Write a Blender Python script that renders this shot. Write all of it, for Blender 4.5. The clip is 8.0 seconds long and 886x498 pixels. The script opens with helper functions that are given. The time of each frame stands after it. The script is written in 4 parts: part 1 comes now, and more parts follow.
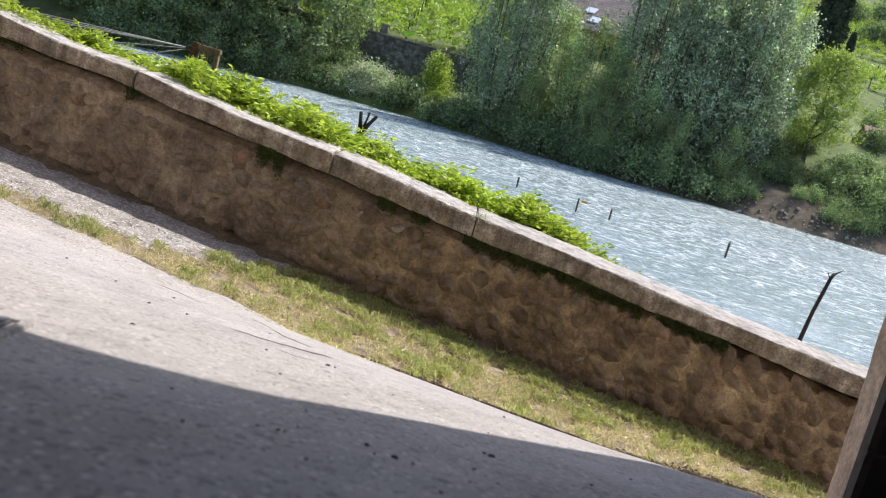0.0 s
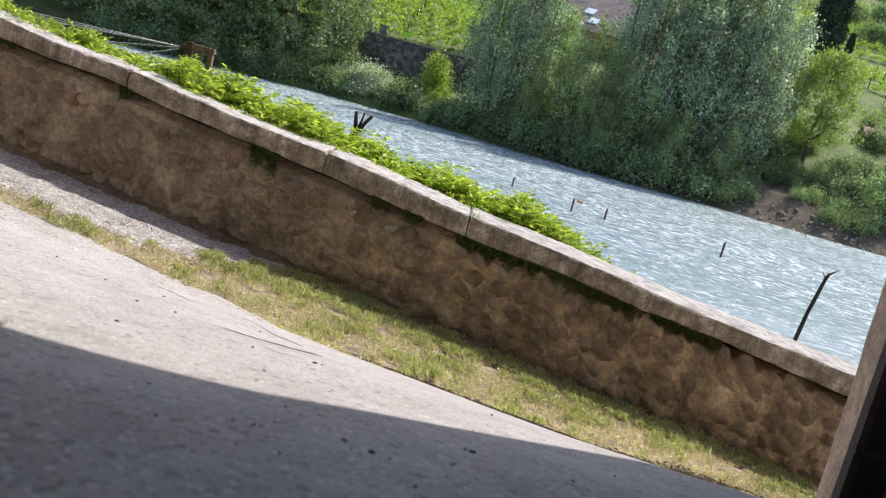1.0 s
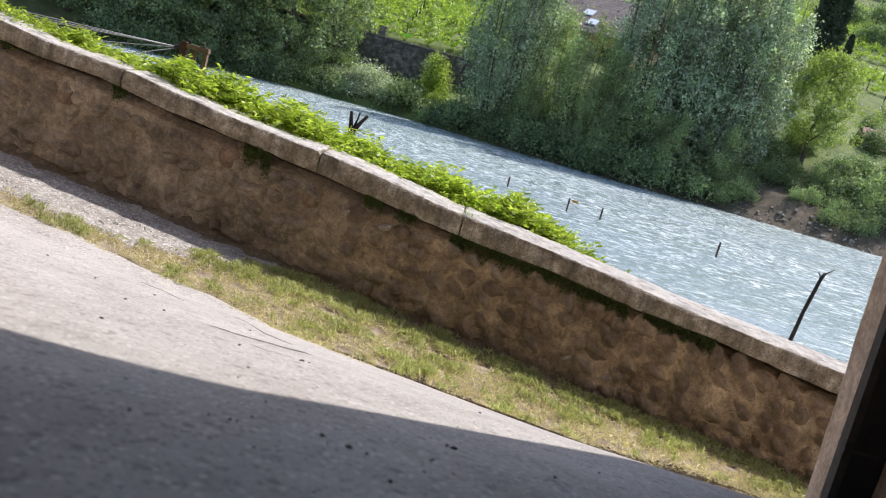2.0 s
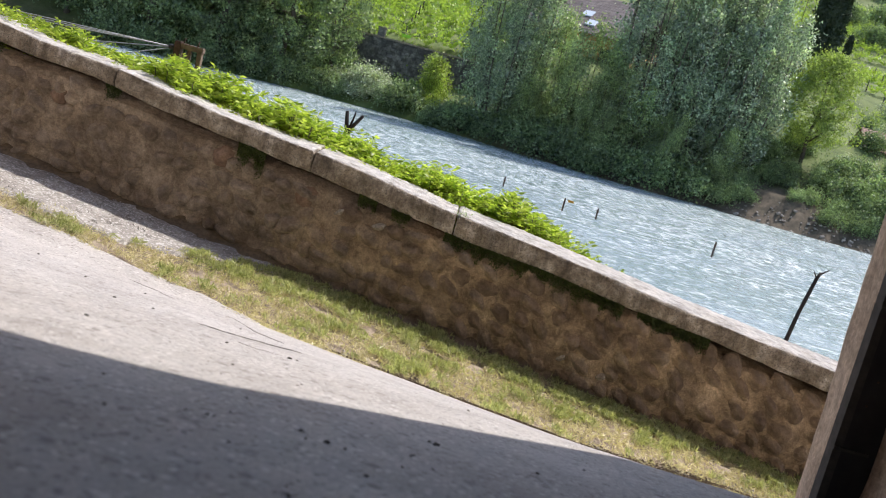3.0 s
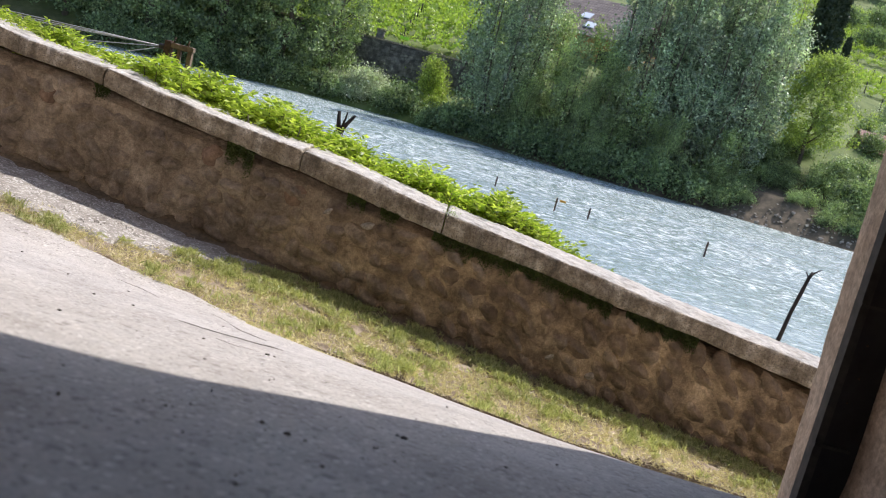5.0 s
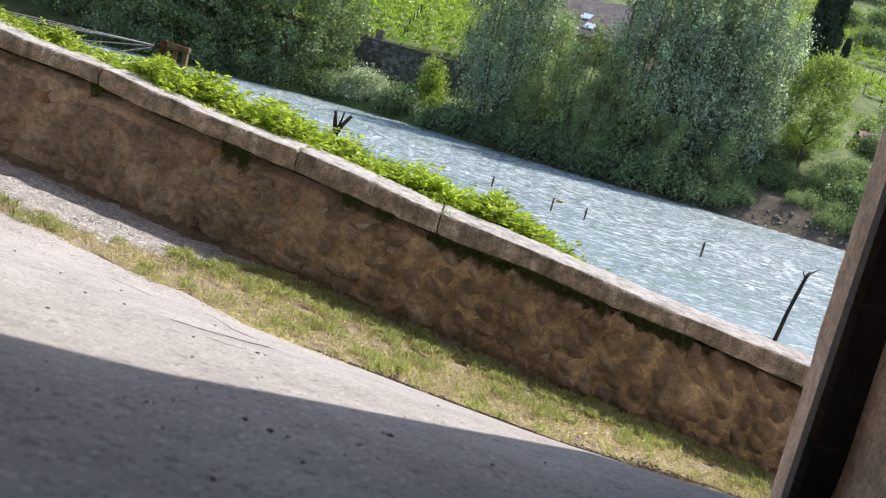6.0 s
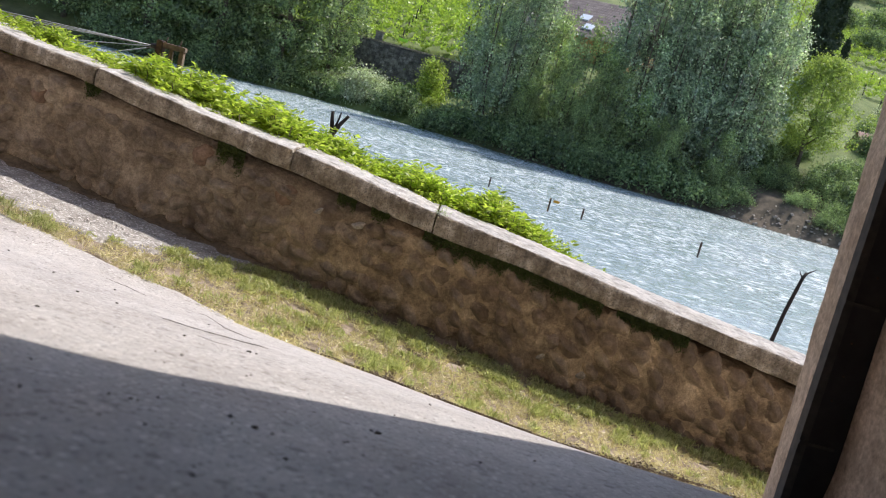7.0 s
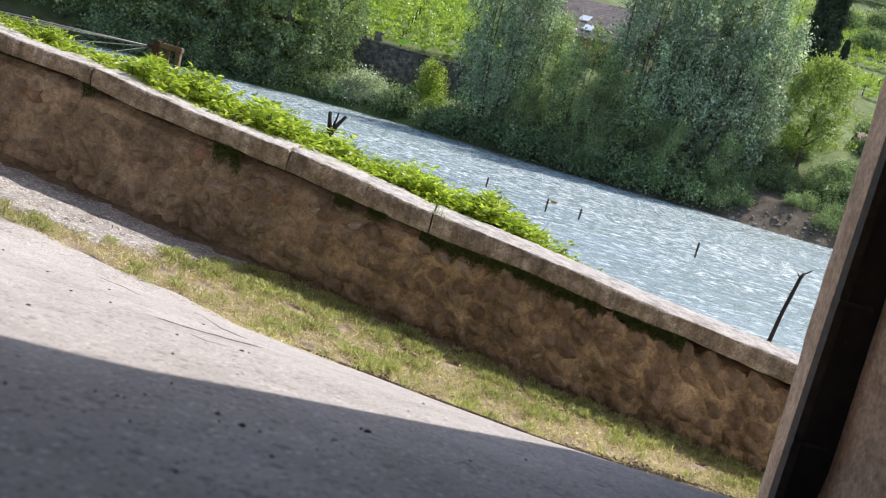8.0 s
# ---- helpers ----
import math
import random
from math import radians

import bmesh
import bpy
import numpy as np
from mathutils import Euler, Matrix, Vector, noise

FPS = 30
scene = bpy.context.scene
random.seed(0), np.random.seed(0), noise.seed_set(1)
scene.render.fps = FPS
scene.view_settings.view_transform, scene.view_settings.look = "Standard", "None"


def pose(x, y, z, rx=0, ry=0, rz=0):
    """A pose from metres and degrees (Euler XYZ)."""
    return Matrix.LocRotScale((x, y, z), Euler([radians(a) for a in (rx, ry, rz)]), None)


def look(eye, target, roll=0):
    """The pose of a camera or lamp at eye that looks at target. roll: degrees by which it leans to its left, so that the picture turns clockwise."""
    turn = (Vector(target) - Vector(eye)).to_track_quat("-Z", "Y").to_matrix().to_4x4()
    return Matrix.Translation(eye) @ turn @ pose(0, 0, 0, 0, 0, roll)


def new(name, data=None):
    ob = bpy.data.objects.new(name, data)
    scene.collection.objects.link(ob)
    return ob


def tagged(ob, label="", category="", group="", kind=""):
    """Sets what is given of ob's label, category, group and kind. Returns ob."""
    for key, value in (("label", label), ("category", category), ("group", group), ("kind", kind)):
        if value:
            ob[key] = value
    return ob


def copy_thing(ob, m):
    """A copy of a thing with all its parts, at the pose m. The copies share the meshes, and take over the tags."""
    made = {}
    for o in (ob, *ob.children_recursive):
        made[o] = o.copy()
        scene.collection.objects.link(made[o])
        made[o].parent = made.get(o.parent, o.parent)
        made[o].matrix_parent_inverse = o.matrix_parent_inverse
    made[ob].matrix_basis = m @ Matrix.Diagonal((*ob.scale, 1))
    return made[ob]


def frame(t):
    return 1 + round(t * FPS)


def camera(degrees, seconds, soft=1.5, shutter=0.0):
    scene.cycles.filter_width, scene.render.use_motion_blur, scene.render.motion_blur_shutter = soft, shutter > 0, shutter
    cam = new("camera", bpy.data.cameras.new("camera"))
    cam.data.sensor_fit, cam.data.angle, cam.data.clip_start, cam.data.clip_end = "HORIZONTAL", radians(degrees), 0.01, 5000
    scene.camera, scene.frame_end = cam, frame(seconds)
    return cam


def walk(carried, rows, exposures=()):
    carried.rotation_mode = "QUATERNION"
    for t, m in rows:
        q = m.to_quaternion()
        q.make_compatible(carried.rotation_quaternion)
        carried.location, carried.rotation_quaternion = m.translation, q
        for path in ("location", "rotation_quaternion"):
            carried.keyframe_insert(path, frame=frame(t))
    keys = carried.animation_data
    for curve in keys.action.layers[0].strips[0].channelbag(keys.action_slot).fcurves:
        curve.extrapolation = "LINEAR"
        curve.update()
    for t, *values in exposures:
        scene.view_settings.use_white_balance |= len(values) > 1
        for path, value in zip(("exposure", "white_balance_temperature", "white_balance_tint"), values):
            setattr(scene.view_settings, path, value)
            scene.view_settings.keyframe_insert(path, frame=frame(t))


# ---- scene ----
# The camera slides a hand's breadth sideways on a low slider, leaning to its left.
cam = camera(55.0, 8.0, soft=1.0)
cam.data.dof.use_dof = True
cam.data.dof.focus_distance = 4.3
cam.data.dof.aperture_fstop = 6.0
EYE_Z, TILT, LEAN = 3.0, -11.3, 15.0
PATH = [  # seconds, x, y, z shift, yaw, tilt, lean
    (0, -0.0014, -0.0004, 0.0002, -0.0007, 0.0057, 0.0106),
    (1, 0.0293, 0.0010, -0.0006, -0.0105, 0.0822, 0.0031),
    (2, 0.0592, 0.0023, -0.0013, -0.0190, 0.1577, -0.0044),
    (3, 0.0880, 0.0036, -0.0021, -0.0264, 0.2320, -0.0119),
    (4, 0.1151, 0.0050, -0.0028, -0.0326, 0.3053, -0.0194),
    (5, 0.1402, 0.0063, -0.0036, -0.0377, 0.3775, -0.0270),
    (6, 0.1628, 0.0076, -0.0043, -0.0415, 0.4486, -0.0345),
    (7, 0.1825, 0.0089, -0.0051, -0.0441, 0.5186, -0.0420),
    (8, 0.1989, 0.0103, -0.0058, -0.0456, 0.5875, -0.0495),
]
walk(cam, [(t, pose(x, y, EYE_Z + z, 90 + TILT + p, 0, w) @ pose(0, 0, 0, 0, 0, LEAN + r))
           for t, x, y, z, w, p, r in PATH], exposures=[(0, 0.6, 6350, 14), (8, 0.6, 6350, 14)])

# ---- daylight ----
SUN_EL, SUN_AZ = radians(54.5), radians(52)
SUN_DIR = Vector((math.sin(SUN_AZ) * math.cos(SUN_EL), math.cos(SUN_AZ) * math.cos(SUN_EL), math.sin(SUN_EL)))
world = bpy.data.worlds.new("sky")
scene.world = world
world.use_nodes = True
wn = world.node_tree.nodes
sky = wn.new("ShaderNodeTexSky")
sky.sky_type, sky.sun_disc = "NISHITA", False
sky.sun_elevation, sky.sun_rotation = SUN_EL, SUN_AZ
sky.air_density, sky.dust_density = 1.0, 1.5
world.node_tree.links.new(sky.outputs[0], wn["Background"].inputs[0])
wn["Background"].inputs[1].default_value = 0.15
sun = new("sun", bpy.data.lights.new("sun", "SUN"))
sun.data.energy, sun.data.angle, sun.data.color = 3.6, radians(0.53), (1.0, 0.95, 0.87)
sun.matrix_world = look(SUN_DIR * 60, (0, 0, 0))


# ---- materials ----
def nodes_of(name):
    m = bpy.data.materials.new(name)
    m.use_nodes = True
    t = m.node_tree
    return m, t, t.nodes["Principled BSDF"]


def ramp(t, src, stops):
    r = t.nodes.new("ShaderNodeValToRGB")
    e = r.color_ramp.elements
    while len(e) < len(stops):
        e.new(0.5)
    for el, (p, c) in zip(e, stops):
        el.position, el.color = p, (c if len(c) == 4 else (*c, 1))
    t.links.new(src, r.inputs[0])
    return r.outputs[0]


def tex_noise(t, vec, scale, detail=5, rough=0.6):
    n = t.nodes.new("ShaderNodeTexNoise")
    n.inputs["Scale"].default_value, n.inputs["Detail"].default_value, n.inputs["Roughness"].default_value = scale, detail, rough
    t.links.new(vec, n.inputs["Vector"])
    return n.outputs["Fac"]


def world_pos(t, stretch=(1, 1, 1)):
    g = t.nodes.new("ShaderNodeNewGeometry")
    mp = t.nodes.new("ShaderNodeMapping")
    mp.inputs["Scale"].default_value = stretch
    t.links.new(g.outputs["Position"], mp.inputs["Vector"])
    return mp.outputs[0]


def mix(t, fac, a, b, kind="MIX"):
    m = t.nodes.new("ShaderNodeMix")
    m.data_type, m.blend_type = "RGBA", kind
    for sock, v in ((m.inputs[0], fac), (m.inputs[6], a), (m.inputs[7], b)):
        if isinstance(v, (int, float)):
            sock.default_value = v
        elif isinstance(v, tuple):
            sock.default_value = (*v, 1)
        else:
            t.links.new(v, sock)
    return m.outputs[2]


def bump(t, bsdf, height, strength, distance):
    b = t.nodes.new("ShaderNodeBump")
    b.inputs["Strength"].default_value, b.inputs["Distance"].default_value = strength, distance
    t.links.new(height, b.inputs["Height"])
    t.links.new(b.outputs[0], bsdf.inputs["Normal"])


def vary(t, col, amount, island=False):
    """Lightens or darkens piece by piece."""
    if island:
        r = t.nodes.new("ShaderNodeNewGeometry").outputs["Random Per Island"]
    else:
        r = t.nodes.new("ShaderNodeObjectInfo").outputs["Random"]
    grey = ramp(t, r, [(0, (1 - amount,) * 3), (1, (1 + amount,) * 3)])
    return mix(t, 1.0, col, grey, "MULTIPLY")


def stony(name, stops, big, fine, rough=0.9, relief=0.004, speck=None, speck_scale=300, random_amount=0.0, stretch=(1, 1, 1), gloss=0.3, grit=1.0, streak=0.0, top_tone=None):
    """A mineral or earthy surface: stains at one scale, grain at another, and grit."""
    m, t, b = nodes_of(name)
    pos = world_pos(t, stretch)
    col = ramp(t, tex_noise(t, pos, big, 6, 0.65), stops)
    grain = tex_noise(t, pos, fine, 4, 0.7)
    col = mix(t, 1.0, col, ramp(t, grain, [(0.25, (1 - 0.45 * grit,) * 3), (0.75, (1 + 0.4 * grit,) * 3)]), "MULTIPLY")
    col = mix(t, 1.0, col, ramp(t, tex_noise(t, pos, fine * 0.28, 3, 0.6), [(0.3, (0.8,) * 3), (0.7, (1.2,) * 3)]), "MULTIPLY")
    if speck:
        v = t.nodes.new("ShaderNodeTexVoronoi")
        v.inputs["Scale"].default_value = speck_scale
        t.links.new(pos, v.inputs["Vector"])
        sep = t.nodes.new("ShaderNodeSeparateColor")
        t.links.new(v.outputs["Color"], sep.inputs[0])
        col = mix(t, ramp(t, sep.outputs[0], [(0.80, (0,) * 3), (0.90, (0.75,) * 3)]), col, speck)
    # Upward faces are mixed towards a paler tone, broken up by noise.
    if top_tone:
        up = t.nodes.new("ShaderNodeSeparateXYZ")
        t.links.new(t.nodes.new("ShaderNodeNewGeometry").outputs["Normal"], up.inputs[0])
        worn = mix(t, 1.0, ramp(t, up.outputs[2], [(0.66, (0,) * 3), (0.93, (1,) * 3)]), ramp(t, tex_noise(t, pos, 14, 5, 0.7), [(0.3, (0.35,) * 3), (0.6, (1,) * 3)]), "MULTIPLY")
        col = mix(t, worn, col, mix(t, 1.0, top_tone, ramp(t, grain, [(0.3, (0.7,) * 3), (0.7, (1.15,) * 3)]), "MULTIPLY"))
    if streak:
        run = tex_noise(t, world_pos(t, (16, 16, 1.6)), 1.0, 5, 0.6)
        col = mix(t, 1.0, col, ramp(t, run, [(0.34, (1 - streak,) * 3), (0.52, (1,) * 3), (0.7, (1 + 0.4 * streak,) * 3)]), "MULTIPLY")
    if random_amount:
        col = vary(t, col, random_amount)
    t.links.new(col, b.inputs["Base Color"])
    b.inputs["Roughness"].default_value = rough
    b.inputs["Specular IOR Level"].default_value = gloss
    bump(t, b, grain, 0.6, relief)
    return m


def leafy(name, dark, light, translucent, random_amount=0.35, gloss=0.12, pale=None):
    m, t, b = nodes_of(name)
    t.nodes.remove(b)
    g = t.nodes.new("ShaderNodeNewGeometry")
    col = ramp(t, g.outputs["Random Per Island"], [(0, dark), (1, light)] if pale is None else [(0, dark), (0.86, light), (0.93, pale), (1, pale)])
    col = mix(t, 1.0, col, ramp(t, tex_noise(t, world_pos(t), 0.7, 3), [(0.3, (1 - random_amount,) * 3), (0.7, (1 + random_amount,) * 3)]), "MULTIPLY")
    d, tr, gl = (t.nodes.new("ShaderNodeBsdf" + k) for k in ("Diffuse", "Translucent", "Glossy"))
    gl.inputs["Roughness"].default_value = 0.42
    t.links.new(col, d.inputs[0])
    t.links.new(mix(t, 1.0, col, (1.05, 1.15, 0.62), "MULTIPLY"), tr.inputs[0])
    m1, m2 = t.nodes.new("ShaderNodeMixShader"), t.nodes.new("ShaderNodeMixShader")
    m1.inputs[0].default_value, m2.inputs[0].default_value = translucent, gloss
    t.links.new(d.outputs[0], m1.inputs[1])
    t.links.new(tr.outputs[0], m1.inputs[2])
    t.links.new(m1.outputs[0], m2.inputs[1])
    t.links.new(gl.outputs[0], m2.inputs[2])
    t.links.new(m2.outputs[0], t.nodes["Material Output"].inputs[0])
    return m


def plain(name, colour, rough, metal=0.0, amount=0.25, scale=30, relief=0.001):
    m, t, b = nodes_of(name)
    n = tex_noise(t, world_pos(t), scale, 5)
    lo, hi = tuple(c * (1 - amount) for c in colour), tuple(min(1, c * (1 + amount)) for c in colour)
    t.links.new(ramp(t, n, [(0.3, lo), (0.7, hi)]), b.inputs["Base Color"])
    b.inputs["Roughness"].default_value, b.inputs["Metallic"].default_value = rough, metal
    b.inputs["Specular IOR Level"].default_value = 0.15 if rough > 0.8 else 0.5
    bump(t, b, n, 0.4, relief)
    return m




def worn_concrete(name):
    """Weathered concrete: broad stains, exposed aggregate light and dark, pits."""
    m, t, b = nodes_of(name)
    pos = world_pos(t)
    col = ramp(t, tex_noise(t, pos, 2.2, 6, 0.6), [(0.28, (0.34, 0.305, 0.275)), (0.5, (0.40, 0.366, 0.335)), (0.72, (0.45, 0.418, 0.387))])
    col = mix(t, 1.0, col, ramp(t, tex_noise(t, pos, 9, 5, 0.7), [(0.3, (0.86,) * 3), (0.7, (1.12,) * 3)]), "MULTIPLY")
    grain = tex_noise(t, pos, 130, 4, 0.75)
    col = mix(t, 1.0, col, ramp(t, grain, [(0.3, (0.72,) * 3), (0.7, (1.24,) * 3)]), "MULTIPLY")
    for scale, channel, lo, hi, shade in ((95, 0, 0.82, 0.88, (0.62, 0.59, 0.55)), (120, 1, 0.80, 0.87, (0.15, 0.135, 0.12)), (48, 2, 0.90, 0.94, (0.19, 0.17, 0.15))):
        v = t.nodes.new("ShaderNodeTexVoronoi")
        v.inputs["Scale"].default_value = scale
        t.links.new(pos, v.inputs["Vector"])
        sep = t.nodes.new("ShaderNodeSeparateColor")
        t.links.new(v.outputs["Color"], sep.inputs[0])
        core = ramp(t, v.outputs["Distance"], [(0.32, (0.8,) * 3), (0.62, (0,) * 3)])
        col = mix(t, mix(t, 1.0, core, ramp(t, sep.outputs[channel], [(lo, (0,) * 3), (hi, (1,) * 3)]), "MULTIPLY"), col, shade)
    t.links.new(col, b.inputs["Base Color"])
    t.links.new(ramp(t, tex_noise(t, pos, 5, 4), [(0.35, (0.55,) * 3), (0.65, (0.8,) * 3)]), b.inputs["Roughness"])
    b.inputs["Specular IOR Level"].default_value = 0.5
    bump(t, b, grain, 0.6, 0.005)
    return m


def wall_colour(t, pos):
    """Lime mortar, ochre where bare, greyer under the old skim coat."""
    col = ramp(t, tex_noise(t, pos, 6.5, 6, 0.65), [(0.28, (0.13, 0.095, 0.066)), (0.44, (0.28, 0.213, 0.142)), (0.57, (0.46, 0.355, 0.235)), (0.70, (0.66, 0.53, 0.37))])
    skim = ramp(t, tex_noise(t, pos, 5.0, 6, 0.7), [(0.28, (0.14, 0.108, 0.078)), (0.5, (0.30, 0.243, 0.18)), (0.72, (0.52, 0.435, 0.335))])
    sx_ = t.nodes.new("ShaderNodeSeparateXYZ")
    t.links.new(pos, sx_.inputs[0])
    way = t.nodes.new("ShaderNodeMath")
    way.operation = "MULTIPLY_ADD"
    t.links.new(tex_noise(t, pos, 2.5, 4), way.inputs[0])
    way.inputs[1].default_value = 2.2
    t.links.new(sx_.outputs[0], way.inputs[2])
    col = mix(t, ramp(t, way.outputs[0], [(0.55, (1,) * 3), (1.0, (0,) * 3)]), col, skim)
    grain = tex_noise(t, pos, 38, 4, 0.7)
    col = mix(t, 1.0, col, ramp(t, grain, [(0.25, (0.58,) * 3), (0.75, (1.38,) * 3)]), "MULTIPLY")
    return mix(t, 1.0, col, ramp(t, tex_noise(t, pos, 150, 3), [(0.3, (0.8,) * 3), (0.7, (1.2,) * 3)]), "MULTIPLY"), grain


def mortar_stone(name, stops=None, smear=0.5):
    """The mortar alone, or a cobble that mortar laps over towards its rim."""
    m, t, b = nodes_of(name)
    pos = world_pos(t)
    col, grain = wall_colour(t, pos)
    if stops:
        stone = ramp(t, tex_noise(t, pos, 10, 6, 0.65), stops)
        stone = vary(t, mix(t, 1.0, stone, ramp(t, grain, [(0.25, (0.7,) * 3), (0.75, (1.25,) * 3)]), "MULTIPLY"), 0.25)
        own = t.nodes.new("ShaderNodeTexCoord")
        flat = t.nodes.new("ShaderNodeVectorMath")
        flat.operation = "MULTIPLY"
        flat.inputs[1].default_value = (1, 0, 1)
        t.links.new(own.outputs["Object"], flat.inputs[0])
        reach = t.nodes.new("ShaderNodeVectorMath")
        reach.operation = "LENGTH"
        t.links.new(flat.outputs[0], reach.inputs[0])
        edge = t.nodes.new("ShaderNodeMath")
        edge.operation = "MULTIPLY_ADD"
        t.links.new(tex_noise(t, pos, 22, 5, 0.7), edge.inputs[0])
        edge.inputs[1].default_value = 1.5
        t.links.new(reach.outputs["Value"], edge.inputs[2])
        half = t.nodes.new("ShaderNodeMath")
        half.operation = "MULTIPLY"
        half.inputs[1].default_value = 0.5
        t.links.new(edge.outputs[0], half.inputs[0])
        col = mix(t, ramp(t, half.outputs[0], [(0.71 - 0.2 * smear, (smear,) * 3), (0.89 - 0.2 * smear, (1,) * 3)]), stone, col)
    t.links.new(col, b.inputs["Base Color"])
    b.inputs["Roughness"].default_value, b.inputs["Specular IOR Level"].default_value = 0.95, 0.3
    bump(t, b, mix(t, 0.45, tex_noise(t, pos, 17, 6, 0.72), grain), 0.9, 0.035)
    return m


CONCRETE = worn_concrete("concrete")
GRAVEL = stony("gravel", [(0.3, (0.225, 0.203, 0.178)), (0.7, (0.40, 0.372, 0.335))], 9, 120, 0.95, 0.01, (0.62, 0.6, 0.57), 110)
MORTAR = mortar_stone("lime_mortar")
COBBLE = mortar_stone("cobble", [(0.30, (0.11, 0.078, 0.055)), (0.5, (0.185, 0.135, 0.093)), (0.70, (0.33, 0.245, 0.165))], 0.22)
COPING = stony("coping_stone", [(0.30, (0.15, 0.12, 0.086)), (0.42, (0.28, 0.236, 0.175)), (0.56, (0.43, 0.375, 0.295)), (0.70, (0.68, 0.63, 0.55))], 11, 75, 0.92, 0.035, (0.16, 0.14, 0.12), 260, random_amount=0.12, streak=0.4, top_tone=(0.60, 0.57, 0.535))
PLASTER = stony("old_plaster", [(0.3, (0.36, 0.255, 0.175)), (0.5, (0.47, 0.35, 0.25)), (0.7, (0.56, 0.425, 0.315))], 5, 60, 0.92, 0.006)
EARTH = stony("earth", [(0.3, (0.10, 0.075, 0.05)), (0.7, (0.20, 0.155, 0.10))], 6, 50, 0.97, 0.01)
FAR_STONE = stony("retaining_stone", [(0.3, (0.07, 0.068, 0.065)), (0.5, (0.15, 0.145, 0.135)), (0.7, (0.30, 0.285, 0.265))], 2.5, 12, 0.95, 0.05, random_amount=0.3)
GRASS = leafy("grass_blades", (0.25, 0.28, 0.10), (0.64, 0.62, 0.36), 0.5, 0.3, 0.03)
STRAW = leafy("dry_grass", (0.46, 0.39, 0.25), (0.80, 0.71, 0.50), 0.4, 0.2, 0.03)
SHRUB = leafy("shrub_leaf", (0.18, 0.27, 0.03), (0.60, 0.67, 0.13), 0.6, 0.2, 0.03)
POPLAR = leafy("poplar_leaf", (0.085, 0.14, 0.08), (0.46, 0.58, 0.38), 0.5, 0.45, 0.13, (0.66, 0.72, 0.58))
WILLOW = leafy("willow_leaf", (0.12, 0.185, 0.075), (0.50, 0.60, 0.28), 0.5, 0.5, 0.08)
ALDER = leafy("alder_leaf", (0.07, 0.115, 0.055), (0.36, 0.46, 0.23), 0.48, 0.45, 0.05)
BRIGHT_BUSH = leafy("bright_bush_leaf", (0.13, 0.20, 0.025), (0.56, 0.66, 0.16), 0.6, 0.3, 0.05)
ROBINIA = leafy("robinia_leaf", (0.15, 0.22, 0.045), (0.46, 0.55, 0.15), 0.55, 0.2, 0.06)
SILVER = leafy("silver_bush_leaf", (0.22, 0.28, 0.15), (0.60, 0.66, 0.45), 0.45, 0.3, 0.12, (0.78, 0.80, 0.68))
CYPRESS = leafy("cypress_scale", (0.03, 0.05, 0.03), (0.07, 0.10, 0.05), 0.1, 0.2, 0.04)
VINE = leafy("vine_leaf", (0.27, 0.38, 0.05), (0.46, 0.57, 0.13), 0.55, 0.2, 0.05)
DUSTY_COBBLE = mortar_stone("dusty_cobble", [(0.30, (0.12, 0.09, 0.066)), (0.5, (0.19, 0.148, 0.11)), (0.70, (0.30, 0.24, 0.18))], 0.55)
RED_COBBLE = stony("reddish_cobble", [(0.3, (0.155, 0.105, 0.076)), (0.7, (0.29, 0.20, 0.143))], 12, 60, 0.93, 0.01)
OLD_TIMBER = plain("weathered_timber", (0.165, 0.118, 0.078), 0.8, 0.0, 0.4, 35)
PALE_STONE = stony("pale_limestone", [(0.3, (0.26, 0.225, 0.18)), (0.7, (0.50, 0.455, 0.39))], 25, 90, 0.9, 0.004)
DIRT = stony("joint_dirt", [(0.3, (0.03, 0.026, 0.022)), (0.7, (0.08, 0.068, 0.055))], 20, 120, 0.97, 0.003)
PEBBLE = stony("dark_pebble", [(0.3, (0.05, 0.045, 0.04)), (0.7, (0.15, 0.13, 0.11))], 30, 150, 0.9, 0.002, random_amount=0.3)
OCHRE = stony("ochre_render", [(0.3, (0.45, 0.24, 0.09)), (0.7, (0.56, 0.31, 0.13))], 0.6, 5, 0.9, 0.01)
ROOF_TILE = stony("roof_tile", [(0.3, (0.11, 0.092, 0.085)), (0.7, (0.19, 0.162, 0.15))], 0.9, 6, 0.9, 0.01, random_amount=0.15)
RED_TILE = stony("red_roof_tile", [(0.3, (0.26, 0.15, 0.12)), (0.7, (0.44, 0.29, 0.24))], 0.9, 6, 0.9, 0.01)
SHORE_ROCK = stony("shore_rock", [(0.3, (0.24, 0.20, 0.165)), (0.7, (0.50, 0.44, 0.37))], 1.2, 9, 0.92, 0.02, random_amount=0.3)
PEG = plain("weathered_peg", (0.08, 0.075, 0.07), 0.7, 0.0, 0.3, 60)
PEG_YELLOW = plain("yellow_plastic", (0.55, 0.36, 0.05), 0.5, 0.0, 0.15, 60)
LIME = plain("lime_plastic", (0.35, 0.75, 0.03), 0.5, 0.0, 0.1, 20)
SKYLIGHT = plain("skylight_glass", (0.55, 0.6, 0.66), 0.1, 0.0, 0.05, 2)
MOSS = leafy("moss_tuft", (0.035, 0.05, 0.014), (0.11, 0.14, 0.04), 0.2, 0.4, 0.02)
BARK = stony("bark", [(0.3, (0.07, 0.055, 0.04)), (0.7, (0.16, 0.13, 0.10))], 3, 20, 0.95, 0.02, stretch=(1, 1, 0.3))
